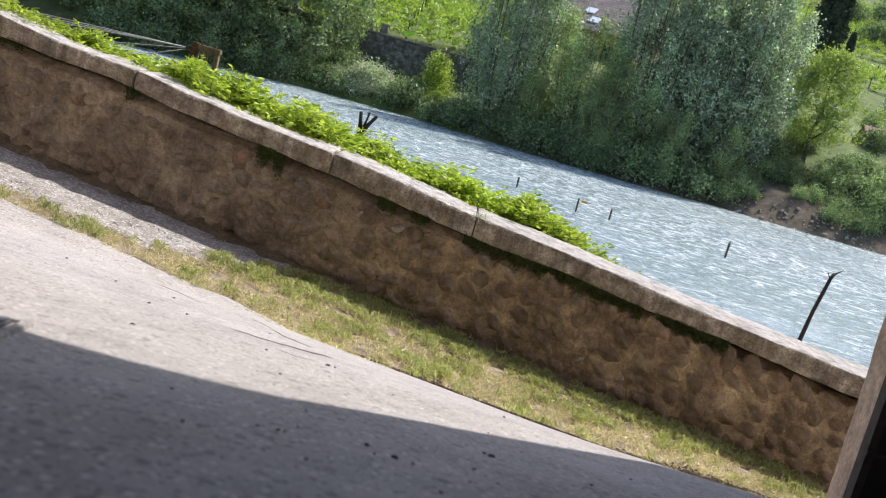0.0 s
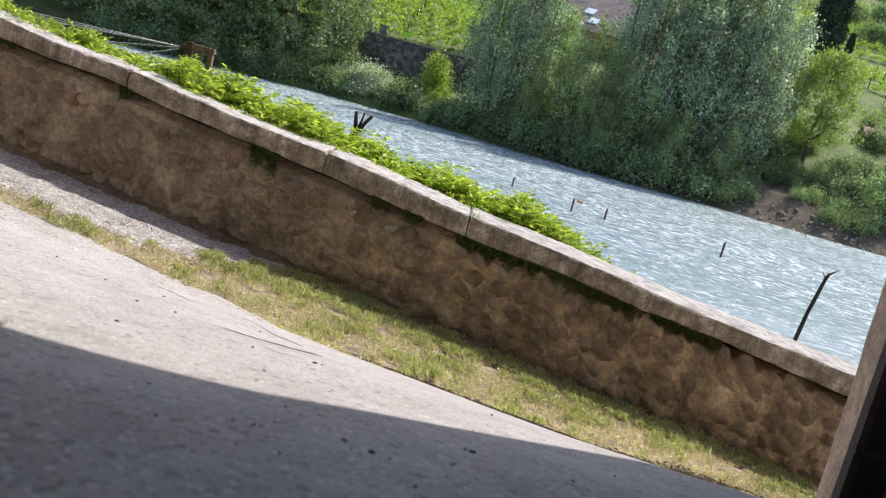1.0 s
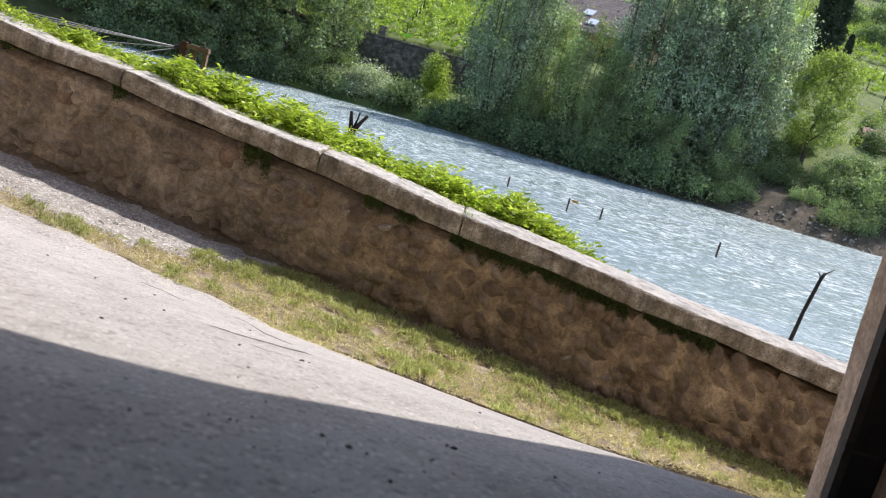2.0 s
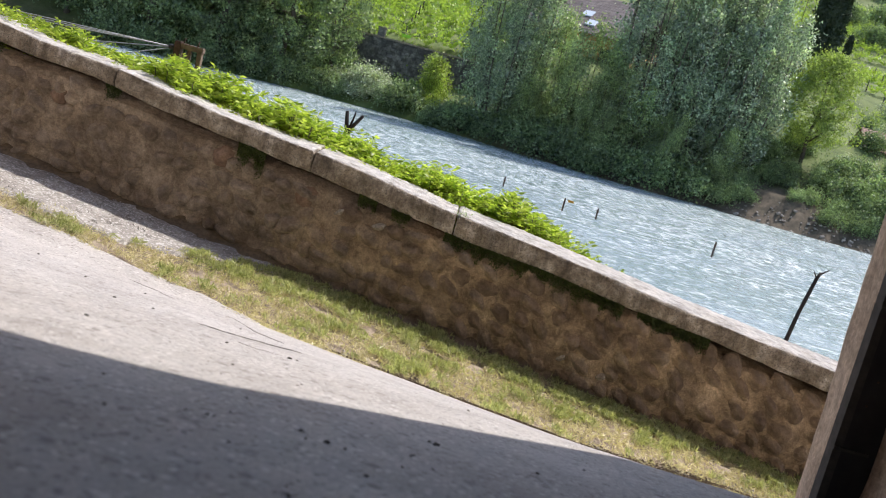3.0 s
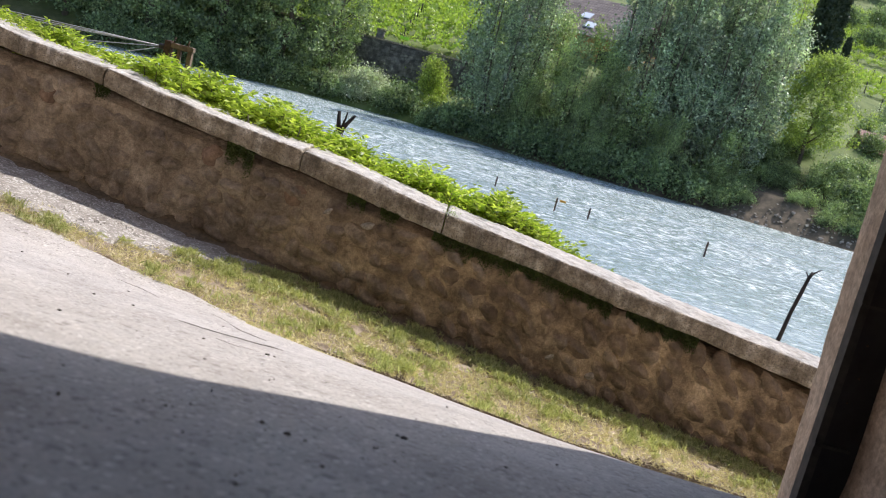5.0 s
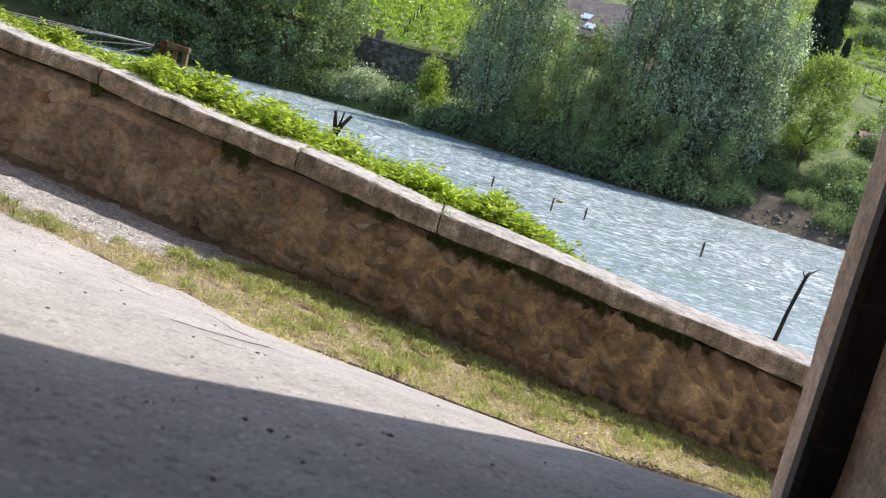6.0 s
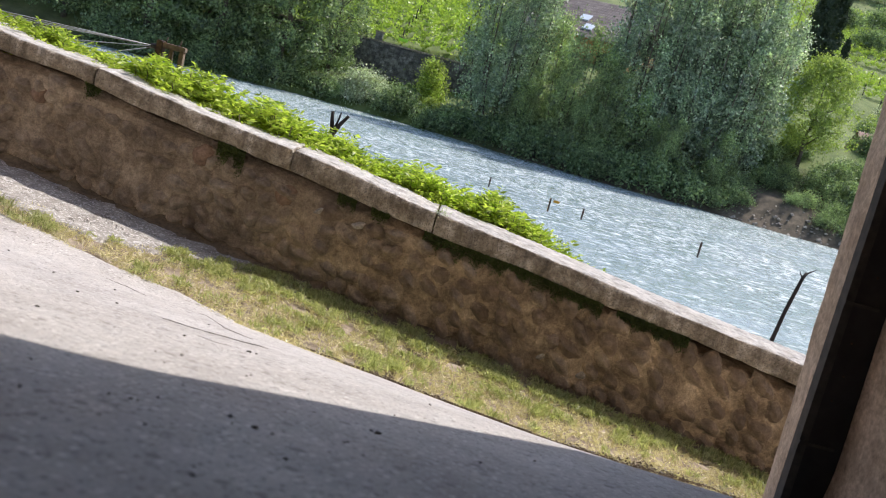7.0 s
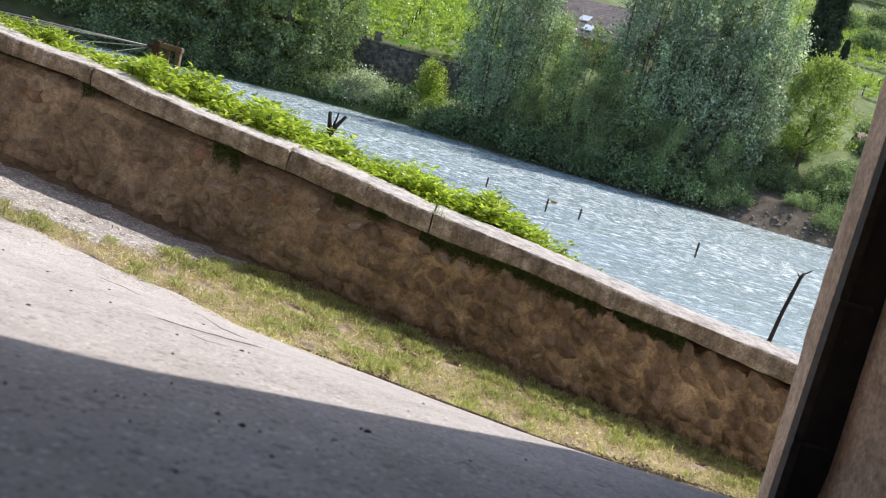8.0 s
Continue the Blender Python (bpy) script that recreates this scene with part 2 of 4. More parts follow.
DEAD_WOOD = stony("dead_wood", [(0.3, (0.016, 0.014, 0.012)), (0.7, (0.052, 0.045, 0.04))], 20, 120, 0.9, 0.004, stretch=(1, 1, 0.25))
RUST = plain("rusted_steel", (0.09, 0.052, 0.034), 0.8, 0.3, 0.5, 40)
FLANGE = plain("worn_steel_edge", (0.055, 0.047, 0.040), 0.8, 0.0, 0.4, 25)
PLATE_IRON = plain("worn_cast_iron", (0.13, 0.13, 0.135), 0.6, 0.2, 0.3, 30)
DARK_STEEL = plain("dark_painted_steel", (0.024, 0.022, 0.020), 0.7, 0.0, 0.45, 14)
WIRE = plain("galvanised_wire", (0.32, 0.33, 0.34), 0.55, 0.3, 0.15, 60)

m, t, b = nodes_of("river_water")
pos = world_pos(t, (0.5, 1.0, 1.0))
broad, small, fine = tex_noise(t, pos, 0.2, 4, 0.55), tex_noise(t, pos, 3.4, 5, 0.68), tex_noise(t, pos, 10.0, 4, 0.7)
rip = mix(t, 0.5, small, fine)
wx = t.nodes.new("ShaderNodeSeparateXYZ")
t.links.new(world_pos(t), wx.inputs[0])
rapids = t.nodes.new("ShaderNodeMapRange")
rapids.inputs[1].default_value, rapids.inputs[2].default_value, rapids.inputs[4].default_value = 20, 44, 0.17
t.links.new(wx.outputs[1], rapids.inputs[0])
rough_water = t.nodes.new("ShaderNodeMath")
t.links.new(broad, rough_water.inputs[0])
t.links.new(rapids.outputs[0], rough_water.inputs[1])
foam = mix(t, 1.0, ramp(t, rough_water.outputs[0], [(0.42, (0.40,) * 3), (0.66, (1,) * 3)]), ramp(t, rip, [(0.50, (0,) * 3), (0.60, (1,) * 3)]), "MULTIPLY")
t.links.new(mix(t, foam, ramp(t, tex_noise(t, world_pos(t, (0.3, 1, 1)), 0.35, 4), [(0.35, (0.21, 0.295, 0.28)), (0.65, (0.33, 0.42, 0.44))]), (0.84, 0.87, 0.87)), b.inputs["Base Color"])
t.links.new(ramp(t, foam, [(0, (0.12,) * 3), (1, (0.6,) * 3)]), b.inputs["Roughness"])
b.inputs["IOR"].default_value = 1.33
bump(t, b, mix(t, 0.35, small, fine), 1.0, 0.19)
WATER = m

m, t, b = nodes_of("hillside")
pos = world_pos(t)
sx = t.nodes.new("ShaderNodeSeparateXYZ")
t.links.new(pos, sx.inputs[0])
soil = ramp(t, tex_noise(t, pos, 7, 6, 0.7), [(0.3, (0.14, 0.105, 0.075)), (0.5, (0.27, 0.215, 0.155)), (0.7, (0.46, 0.385, 0.285))])
turf = ramp(t, tex_noise(t, pos, 0.5, 8, 0.7), [(0.3, (0.05, 0.075, 0.02)), (0.5, (0.12, 0.16, 0.04)), (0.72, (0.20, 0.22, 0.08))])
far = t.nodes.new("ShaderNodeMapRange")
far.inputs[1].default_value, far.inputs[2].default_value = 47, 51
t.links.new(sx.outputs[1], far.inputs[0])
bank_soil = ramp(t, tex_noise(t, pos, 1.6, 6, 0.7), [(0.3, (0.05, 0.042, 0.026)), (0.5, (0.10, 0.078, 0.05)), (0.7, (0.21, 0.16, 0.11))])
shore_mix = t.nodes.new("ShaderNodeMapRange")
shore_mix.inputs[1].default_value, shore_mix.inputs[2].default_value = 5, 9
t.links.new(sx.outputs[1], shore_mix.inputs[0])
t.links.new(mix(t, far.outputs[0], mix(t, shore_mix.outputs[0], soil, bank_soil), turf), b.inputs["Base Color"])
b.inputs["Roughness"].default_value = 0.95
bump(t, b, tex_noise(t, pos, 14, 6, 0.7), 0.7, 0.03)
HILL = m


# ---- builders ----
def mesh_ob(name, verts, faces, material, parent=None, label="", smooth=True):
    me = bpy.data.meshes.new(name)
    me.from_pydata([tuple(v) for v in verts], [], faces)
    me.materials.append(material)
    if smooth:
        me.polygons.foreach_set("use_smooth", [True] * len(me.polygons))
    me.update()
    ob = new(name, me)
    ob.parent = parent
    if label:
        ob["label"] = label
    return ob


def part(name, bm, material, parent=None, label="", smooth=False):
    me = bpy.data.meshes.new(name)
    bm.normal_update()
    bm.to_mesh(me)
    bm.free()
    me.materials.append(material)
    if smooth:
        me.polygons.foreach_set("use_smooth", [True] * len(me.polygons))
    ob = new(name, me)
    ob.parent = parent
    if label:
        ob["label"] = label
    return ob


def thing(name, place, label, category, group="", kind=""):
    """An Empty at the base of a thing."""
    ob = new(name)
    ob.location = place
    ob.empty_display_size = 0.1
    return tagged(ob, label, category, group, kind)


def box(bm, lo, hi, bevel=0.0):
    r = bmesh.ops.create_cube(bm, size=1)
    for v in r["verts"]:
        v.co = Vector([lo[i] + (v.co[i] + 0.5) * (hi[i] - lo[i]) for i in range(3)])
    if bevel:
        es = list({e for v in r["verts"] for e in v.link_edges})
        bmesh.ops.bevel(bm, geom=es, offset=bevel, segments=2, affect="EDGES")


def tube_data(path, radii, sides=7):
    """Verts and faces of a tapered tube along a path."""
    path = [Vector(p) for p in path]
    vs, fs = [], []
    for i, p in enumerate(path):
        d = (path[min(i + 1, len(path) - 1)] - path[max(i - 1, 0)]).normalized()
        a = d.cross(Vector((0.31, 0.9, 0.3))).normalized()
        c = d.cross(a)
        for k in range(sides):
            w = 2 * math.pi * k / sides
            vs.append(p + (a * math.cos(w) + c * math.sin(w)) * radii[i])
    for i in range(len(path) - 1):
        for k in range(sides):
            k2 = (k + 1) % sides
            fs.append((i * sides + k, i * sides + k2, (i + 1) * sides + k2, (i + 1) * sides + k))
    n = (len(path) - 1) * sides
    fs += [tuple(range(sides - 1, -1, -1)), tuple(range(n, n + sides))]
    return vs, fs


def tubes(name, list_of_tubes, material, parent=None, label="", sides=7):
    vs, fs = [], []
    for path, radii in list_of_tubes:
        v, f_ = tube_data(path, radii, sides)
        fs += [tuple(i + len(vs) for i in q) for q in f_]
        vs += v
    return mesh_ob(name, vs, fs, material, parent, label)


def leaves(name, centres, length, width, material, parent=None, label="", rng=None, droop=0.0, up=0.0, point=None):
    """Many small leaves, each a folded rhomb of its own, at the centres."""
    rng = rng or np.random.default_rng(1)
    n = len(centres)
    a = rng.normal(size=(n, 3))
    a[:, 2] += up - droop
    if point is not None:
        a = a * 0.5 + point
    a /= np.linalg.norm(a, axis=1)[:, None]
    s = np.cross(a, rng.normal(size=(n, 3)))
    s /= np.linalg.norm(s, axis=1)[:, None] + 1e-9
    nrm = np.cross(a, s)
    k = rng.uniform(0.65, 1.35, n)[:, None]
    L, Wd = a * length * k, s * width * k
    c = np.asarray(centres)
    v = np.stack([c - L / 2, c + Wd / 2 + nrm * width * 0.2 * k, c + L / 2, c - Wd / 2 + nrm * width * 0.2 * k], 1).reshape(-1, 3)
    me = bpy.data.meshes.new(name)
    me.vertices.add(4 * n)
    me.vertices.foreach_set("co", v.ravel())
    me.loops.add(4 * n)
    me.loops.foreach_set("vertex_index", np.arange(4 * n))
    me.polygons.add(n)
    me.polygons.foreach_set("loop_start", np.arange(0, 4 * n, 4))
    me.materials.append(material)
    me.update(calc_edges=True)
    ob = new(name, me)
    ob.parent = parent
    if label:
        ob["label"] = label
    return ob


# ---- the lie of the land ----
BANK = ((-60, -28, -14.2, -10, -6.6, -4.8, -2.8, 0.5, 2.7, 6.8, 9, 12.8, 15.4, 18.9, 22, 60), (42, 47, 51, 52.4, 51.8, 51.6, 50.6, 48.8, 47.4, 46, 45, 45.4, 43.8, 42.8, 42, 36))


def bank(x):
    return np.interp(x, *BANK)


def yard(x, y):
    """Height of the paved yard and of the strip along the wall."""
    xc = np.clip(x, -9, 9)
    near, mid, edge, foot = 2.518 - 0.03 * xc, 2.272 - 0.032 * xc, 1.87 - 0.105 * xc, 1.83 - 0.115 * xc
    z = np.where(y < 0, near + 0.22, near + 0.22 * (1 - y))
    z = np.where(y > 1.0, near + (mid - near) * (y - 1.0) / 0.9, z)
    z = np.where(y > 1.9, mid + (edge - mid) * (y - 1.9) / 1.2, z)
    return np.where(y > 3.1, edge + (foot - edge) * np.clip((y - 3.1) / 0.9, 0, 1), z)


def hill(x, y):
    rise = 4.7 + 0.30 * (np.clip(y, 58, 300) - 58) + 0.08 * np.clip(y - 300, 0, 4000)
    return rise + 0.6 * np.sin(x * 0.11) + 0.4 * np.sin(y * 0.23 + x * 0.05)


def land(x, y):
    x, y = np.asarray(x, float), np.asarray(y, float)
    z = yard(x, y)
    z = np.where(y > 4.9, np.interp(y, (4.9, 6.6, 9), (0.0, -0.5, -3.6)) + z, z)
    d = y - bank(x)
    shore = np.interp(d, (-6, 0, 0.8, 3, 7), (-2.2, -0.15, 0.45, 1.5, 2.3)) + 0.7 * np.exp(-((x - 16.6) / 1.5) ** 2) * np.exp(-((d - 1.9) / 0.9) ** 2)
    z = np.where(y > 25, shore, z)
    step = np.interp(y, (57.4, 57.6), (0, 1))
    smooth = np.clip((y - bank(x) - 4) / 9, 0, 1)
    w = np.where(x < 2.5, step, smooth)
    return np.where(y > 45, z * (1 - w) + hill(x, y) * w, z)


def sheet(name, xs, ys, height, material, jitter=0.0, seed=0):
    X, Y = np.meshgrid(xs, ys)
    Z = height(X, Y)
    if jitter:
        Z = Z + np.random.default_rng(seed).normal(size=Z.shape) * jitter
    n = len(xs)
    idx = np.arange((len(ys) - 1) * n).reshape(-1, n)[:, :-1].ravel()
    faces = np.stack([idx, idx + 1, idx + n + 1, idx + n], 1).tolist()
    return mesh_ob(name, np.stack([X.ravel(), Y.ravel(), Z.ravel()], 1).tolist(), faces, material)


spread = lambda *runs: np.unique(np.concatenate([np.arange(a, b_, s) for a, b_, s in runs]).round(4))
apron_edge = lambda x: np.interp(x, (-9, -3, -1.79, -1.5, -1.2, -0.78, -0.5, 0, 0.4, 0.87, 1.4, 3, 9), (3.9, 3.52, 3.37, 3.34, 3.26, 3.2, 3.1, 3.06, 3.02, 3.08, 3.22, 3.5, 4.0)) + 0.010 * np.sin(x * 9 + 1) + 0.006 * np.sin(x * 31)
ground = sheet("ground", spread((-900, -100, 100), (-100, -20, 5), (-20, -4, 1), (-4, 4, 0.1), (4, 60, 1.5), (60, 1000, 90)),
               spread((-800, -20, 90), (-20, 2, 2), (2, 5.2, 0.08), (5.2, 12, 0.5), (12, 36, 4), (36, 62, 0.5), (62, 130, 2), (130, 400, 15), (400, 2500, 200)),
               lambda x, y: land(x, y) - np.where(y < apron_edge(x) - 0.03, 0.06, 0.012) + 0.006 * np.sin(x * 17 + y * 9) * (np.abs(x) < 4) * (y < 5), HILL)
tagged(ground, "river valley ground of bare earth rising to a green hillside", "ground", kind="structure")
water = sheet("water", np.arange(-320, 321, 40.0), np.array([5.0, 20, 35, 57]), lambda x, y: 0 * x, WATER)
tagged(water, "wide pale blue-green river flowing fast with white ripples", "river", kind="structure")

# the concrete apron in front of and inside the doorway
xs = spread((-9, -3, 0.5), (-3, 3, 0.06), (3, 9.1, 0.5))
T01 = np.concatenate([np.linspace(-5, 0, 8), np.linspace(0.1, 1.0, 12), np.linspace(1.06, 1.9, 15), np.linspace(1.96, 3.0, 18), np.arange(3.04, 3.6, 0.04)])
verts, faces = [], []
for j, yy in enumerate(list(T01) + [None, None]):
    for x in xs:
        y = float(apron_edge(x)) if yy is None else min(yy, float(apron_edge(x)) - 0.02)
        z = float(yard(x, y)) + 0.0015 * noise.noise((x * 4, y * 4, 0))
        if j == len(T01) + 1:
            z -= 0.06
        verts.append((x, y, z))
n = len(xs)
for j in range(len(T01) + 1):
    for i in range(n - 1):
        faces.append((j * n + i, j * n + i + 1, (j + 1) * n + i + 1, (j + 1) * n + i))
apron = mesh_ob("pavement", verts, faces, CONCRETE)
tagged(apron, "pale worn concrete apron sloping down from a doorway", "pavement", kind="structure")

# gravelled strip between the apron and the wall
gravel = sheet("gravel_strip", spread((-6, -0.5, 0.06)), np.linspace(3.2, 4.5, 40), lambda x, y: land(x, y) + 0.004 + 0.003 * np.sin(31 * x) * np.sin(27 * y) - 0.06 * (y < np.maximum(apron_edge(x) + 0.15, 3.47 + (x + 1.26) * 0.675 + 0.03 * np.sin(x * 19))), GRAVEL, 0.003)
tagged(gravel, "grey gravel strip along the foot of a stone wall", "gravel", kind="structure")

# ---- the river wall ----
TOP = ((-6.0, -2.39, -2.08, -1.63, -1.18, -0.89, -0.62, -0.3, 0.08, 0.41, 0.78, 1.26, 1.91, 6.0), (3.102, 2.723, 2.672, 2.633, 2.566, 2.532, 2.508, 2.464, 2.403, 2.368, 2.321, 2.253, 2.18, 1.751))
BED = ((-6.0, -2.37, -2.07, -1.77, -1.46, -1.01, -0.6, -0.27, 0.16, 0.59, 1.01, 1.37, 1.95, 6.0), (2.998, 2.617, 2.584, 2.565, 2.506, 2.45, 2.398, 2.349, 2.287, 2.249, 2.187, 2.154, 2.07, 1.645))
face_y = lambda x: 4.0 - 0.085 * x
wall = thing("river_wall", (0, 4.2, 1.8), "low rubble stone wall with pale worn coping stones", "wall", kind="structure")
stone_rng = random.Random(5)
STONES = []  # x, z, half width, half height, turn, proud
for row in range(8):
    x = -3.0 + stone_rng.uniform(0, 0.1)
    while x < 2.6:
        lo, hi = float(land(x, 4.0)), float(np.interp(x, *BED))
        z = lo + 0.045 + row * 0.087 + stone_rng.uniform(-0.018, 0.018)
        a, c = (stone_rng.uniform(0.05, 0.088), stone_rng.uniform(0.036, 0.052)) if x > -0.1 else (stone_rng.uniform(0.042, 0.085), stone_rng.uniform(0.034, 0.054))
        if z + c < hi - 0.01 and stone_rng.random() < 0.88:
            leaning = -stone_rng.uniform(28, 62) if x > 0.0 else stone_rng.uniform(-40, 25)
            STONES.append((x, z, a, c, radians(leaning), stone_rng.uniform(0.35, 1.0) * (1.0 if x > -0.2 else 0.6)))
        x += 1.6 * a + stone_rng.uniform(0.0, 0.03)
SA = np.array(STONES)
xs = spread((-6, -2.8, 0.2), (-2.8, 2.4, 0.018), (2.4, 6.01, 0.2))
verts, faces = [], []
rows = 40
for i, x in enumerate(xs):
    lo, hi = float(land(x, 4.0)) - 0.12, float(np.interp(x, *BED)) - 0.019 - 0.008 * noise.noise((x * 9, 2, 0)) - (0.014 if 1.3 < x < 2.2 else 0)
    zs = np.linspace(lo, hi, rows)
    near = SA[np.abs(SA[:, 0] - x) < 0.12]
    for j, z in enumerate(zs):
        swell = 0.0
        if len(near):
            dx, dz = x - near[:, 0], z - near[:, 1]
            u = (dx * np.cos(near[:, 4]) + dz * np.sin(near[:, 4])) / near[:, 2]
            v = (-dx * np.sin(near[:, 4]) + dz * np.cos(near[:, 4])) / near[:, 3]
            swell = float(np.max(np.exp(-(u * u + v * v) * 0.8) * near[:, 5]))
        d = 0.024 * noise.noise((x * 5, z * 5, 0)) + 0.009 * noise.noise((x * 14, z * 14, 3)) + 0.005 * noise.noise((x * 40, z * 40, 8)) - 0.021 * swell
        if j > rows - 3:
            d += 0.045 + (0.03 if x > 1.3 else 0)
        verts.append((x, face_y(x) + d + 0.012, z))
    verts.append((x, face_y(x) + 0.34, hi))
    verts.append((x, face_y(x) + 0.34, lo - 0.6))
n = rows + 2
for i in range(len(xs) - 1):
    for j in range(n - 1):
        faces.append((i * n + j, (i + 1) * n + j, (i + 1) * n + j + 1, i * n + j + 1))
core = mesh_ob("wall_core", [Vector(v) - wall.location for v in verts], faces, MORTAR, wall)


def coping(x0, x1, seed):
    """One coping stone, its edges worn uneven."""
    r = random.Random(seed)
    xs = np.linspace(x0 + 0.003, x1 - 0.003, max(4, int((x1 - x0) / 0.012)))
    prof = ((-0.004, 0.0), (-0.014, 0.05), (-0.016, 0.4), (-0.014, 0.8), (-0.012, 0.955), (0.006, 0.995), (0.1, 1.02), (0.22, 1.01), (0.32, 0.99), (0.355, 0.93), (0.36, 0.0))
    verts, faces = [], []
    for i, x in enumerate(xs):
        lo, hi = np.interp(x, *BED), np.interp(x, *TOP)
        for k, (dy, h) in enumerate(prof):
            w = 0.007 * noise.noise((x * 6 + seed, k * 0.9, 0)) + 0.0025 * noise.noise((x * 22 + seed, k * 2.0, 5)) + 0.006 * noise.noise((x * 60 + seed, k * 3.0, 9)) - 0.014 * max(0, noise.noise((x * 17 + seed, 1.0, 2)) - 0.45) * (2.0 if k in (3, 4, 5) else 0.2)
            end = 0.004 if i in (0, len(xs) - 1) else 0
            verts.append((x, face_y(x) + dy + w * 1.2 + (end if k < 5 else 0), lo + (hi - lo) * h + w * (0.8 if h > 0.1 else 0.5) - (end if 3 < k < 9 else 0)))
    n = len(prof)
    for i in range(len(xs) - 1):
        for k in range(n):
            k2 = (k + 1) % n
            faces.append((i * n + k, (i + 1) * n + k, (i + 1) * n + k2, i * n + k2))
    faces += [tuple(range(n)), tuple(range(len(verts) - 1, len(verts) - n - 1, -1))]
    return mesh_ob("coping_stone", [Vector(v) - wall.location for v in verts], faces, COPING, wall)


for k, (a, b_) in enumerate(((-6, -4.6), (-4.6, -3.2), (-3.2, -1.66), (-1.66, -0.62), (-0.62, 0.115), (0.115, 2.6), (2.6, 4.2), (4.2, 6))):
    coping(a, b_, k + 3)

# ---- the building that the camera looks out of ----
WALL_Y0, WALL_Y1 = 1.55, 2.38
house = thing("building", (0, 0, 2.7), "plastered outbuilding with a wide doorway", "building", kind="structure")
LINTEL_Z = 5.25
# Corner fillet out of view, added to round the shadow edge on the floor.
fillet = [(1.26, 5.28), (1.26, 4.9)] + [(1.245 - 0.20 * (1 - math.cos(a)), 4.92 + 0.34 * math.sin(a)) for a in np.linspace(0, math.pi / 2, 9)]
bm = bmesh.new()
front = [bm.verts.new(Vector((x, WALL_Y1 - 0.01, z)) - house.location) for x, z in fillet]
rear = [bm.verts.new(Vector((x, WALL_Y0 + 0.01, z)) - house.location) for x, z in fillet]
bm.faces.new(front)
bm.faces.new(rear[::-1])
for k in range(len(fillet)):
    k2 = (k + 1) % len(fillet)
    bm.faces.new((front[k], rear[k], rear[k2], front[k2]))
part("lintel_haunch", bm, PLASTER, house)
verts, faces = [], []
jz = np.linspace(1.0, 6.2, 130)
# The jamb leans a little inwards as it rises: its outer edge, the corner behind the rail, the inner reveal.
lean_z = lambda z: z if z < 3.3 else 3.3 - 0.3 * (z - 3.3)
jamb_outer = lambda z: 1.252 - 0.046 * (lean_z(z) - 2.477)
jamb_step = lambda z: 1.2195 - 0.030 * (lean_z(z) - 2.45)
jamb_inner = lambda z: 1.336 - 0.045 * (lean_z(z) - 2.45) - 0.02 * min(1, max(0, (2.31 - z) / 0.16)) ** 2
for z in jz:
    o, i, r = jamb_outer(z), jamb_step(z), jamb_inner(z)
    prof = ((r, WALL_Y0), (r, 1.75), (r, 1.95), (r, 2.1), (r, 2.197), (i, 2.2), (i, 2.215), (i * 0.5 + o * 0.5, 2.29), (o, 2.355), (o + 0.006, 2.373), (o + 0.022, WALL_Y1), (1.6, WALL_Y1), (4.5, WALL_Y1), (4.5, WALL_Y0))
    for k, (x, y) in enumerate(prof):
        w = 0.006 * noise.noise((z * 2.2, k * 0.5, 4)) + 0.005 * noise.noise((z * 9, k * 0.8, 7)) + 0.003 * noise.noise((z * 34, k, 3)) if k < 11 and k not in (4, 5, 6) else 0
        verts.append((x + w, y + (w if k > 7 else 0), z))
n = len(prof)
for i in range(len(jz) - 1):
    for k in range(n):
        k2 = (k + 1) % n
        faces.append((i * n + k, (i + 1) * n + k, (i + 1) * n + k2, i * n + k2))
mesh_ob("wall_right", [Vector(v) - house.location for v in verts], faces, PLASTER, house, smooth=False)
# Parts out of view; left wall close in, interior dark, to dim the floor.
for nm, lo, hi in (("lintel", (-1.62, WALL_Y0, LINTEL_Z), (1.24, WALL_Y1 + 0.003, 6.2)), ("wall_left", (-6, WALL_Y0, 1.0), (-1.62, WALL_Y1, 6.2)),
                   ("wall_side", (4.2, -5, 1.5), (4.5, WALL_Y0, 6.2)), ("wall_side", (-6, -5, 1.5), (-5.7, WALL_Y0, 6.2)),
                   ("wall_back", (-6, -5.3, 1.5), (4.5, -5, 6.2)), ("roof", (-6.2, -5.5, 6.2), (4.7, 2.5, 6.45))):
    bm = bmesh.new()
    box(bm, Vector(lo) - house.location, Vector(hi) - house.location, 0.04 if nm == "lintel" else 0.02)
    part(nm, bm, OLD_TIMBER if nm == "roof" else FAR_STONE if nm in ("wall_side", "wall_back") else PLASTER, house)
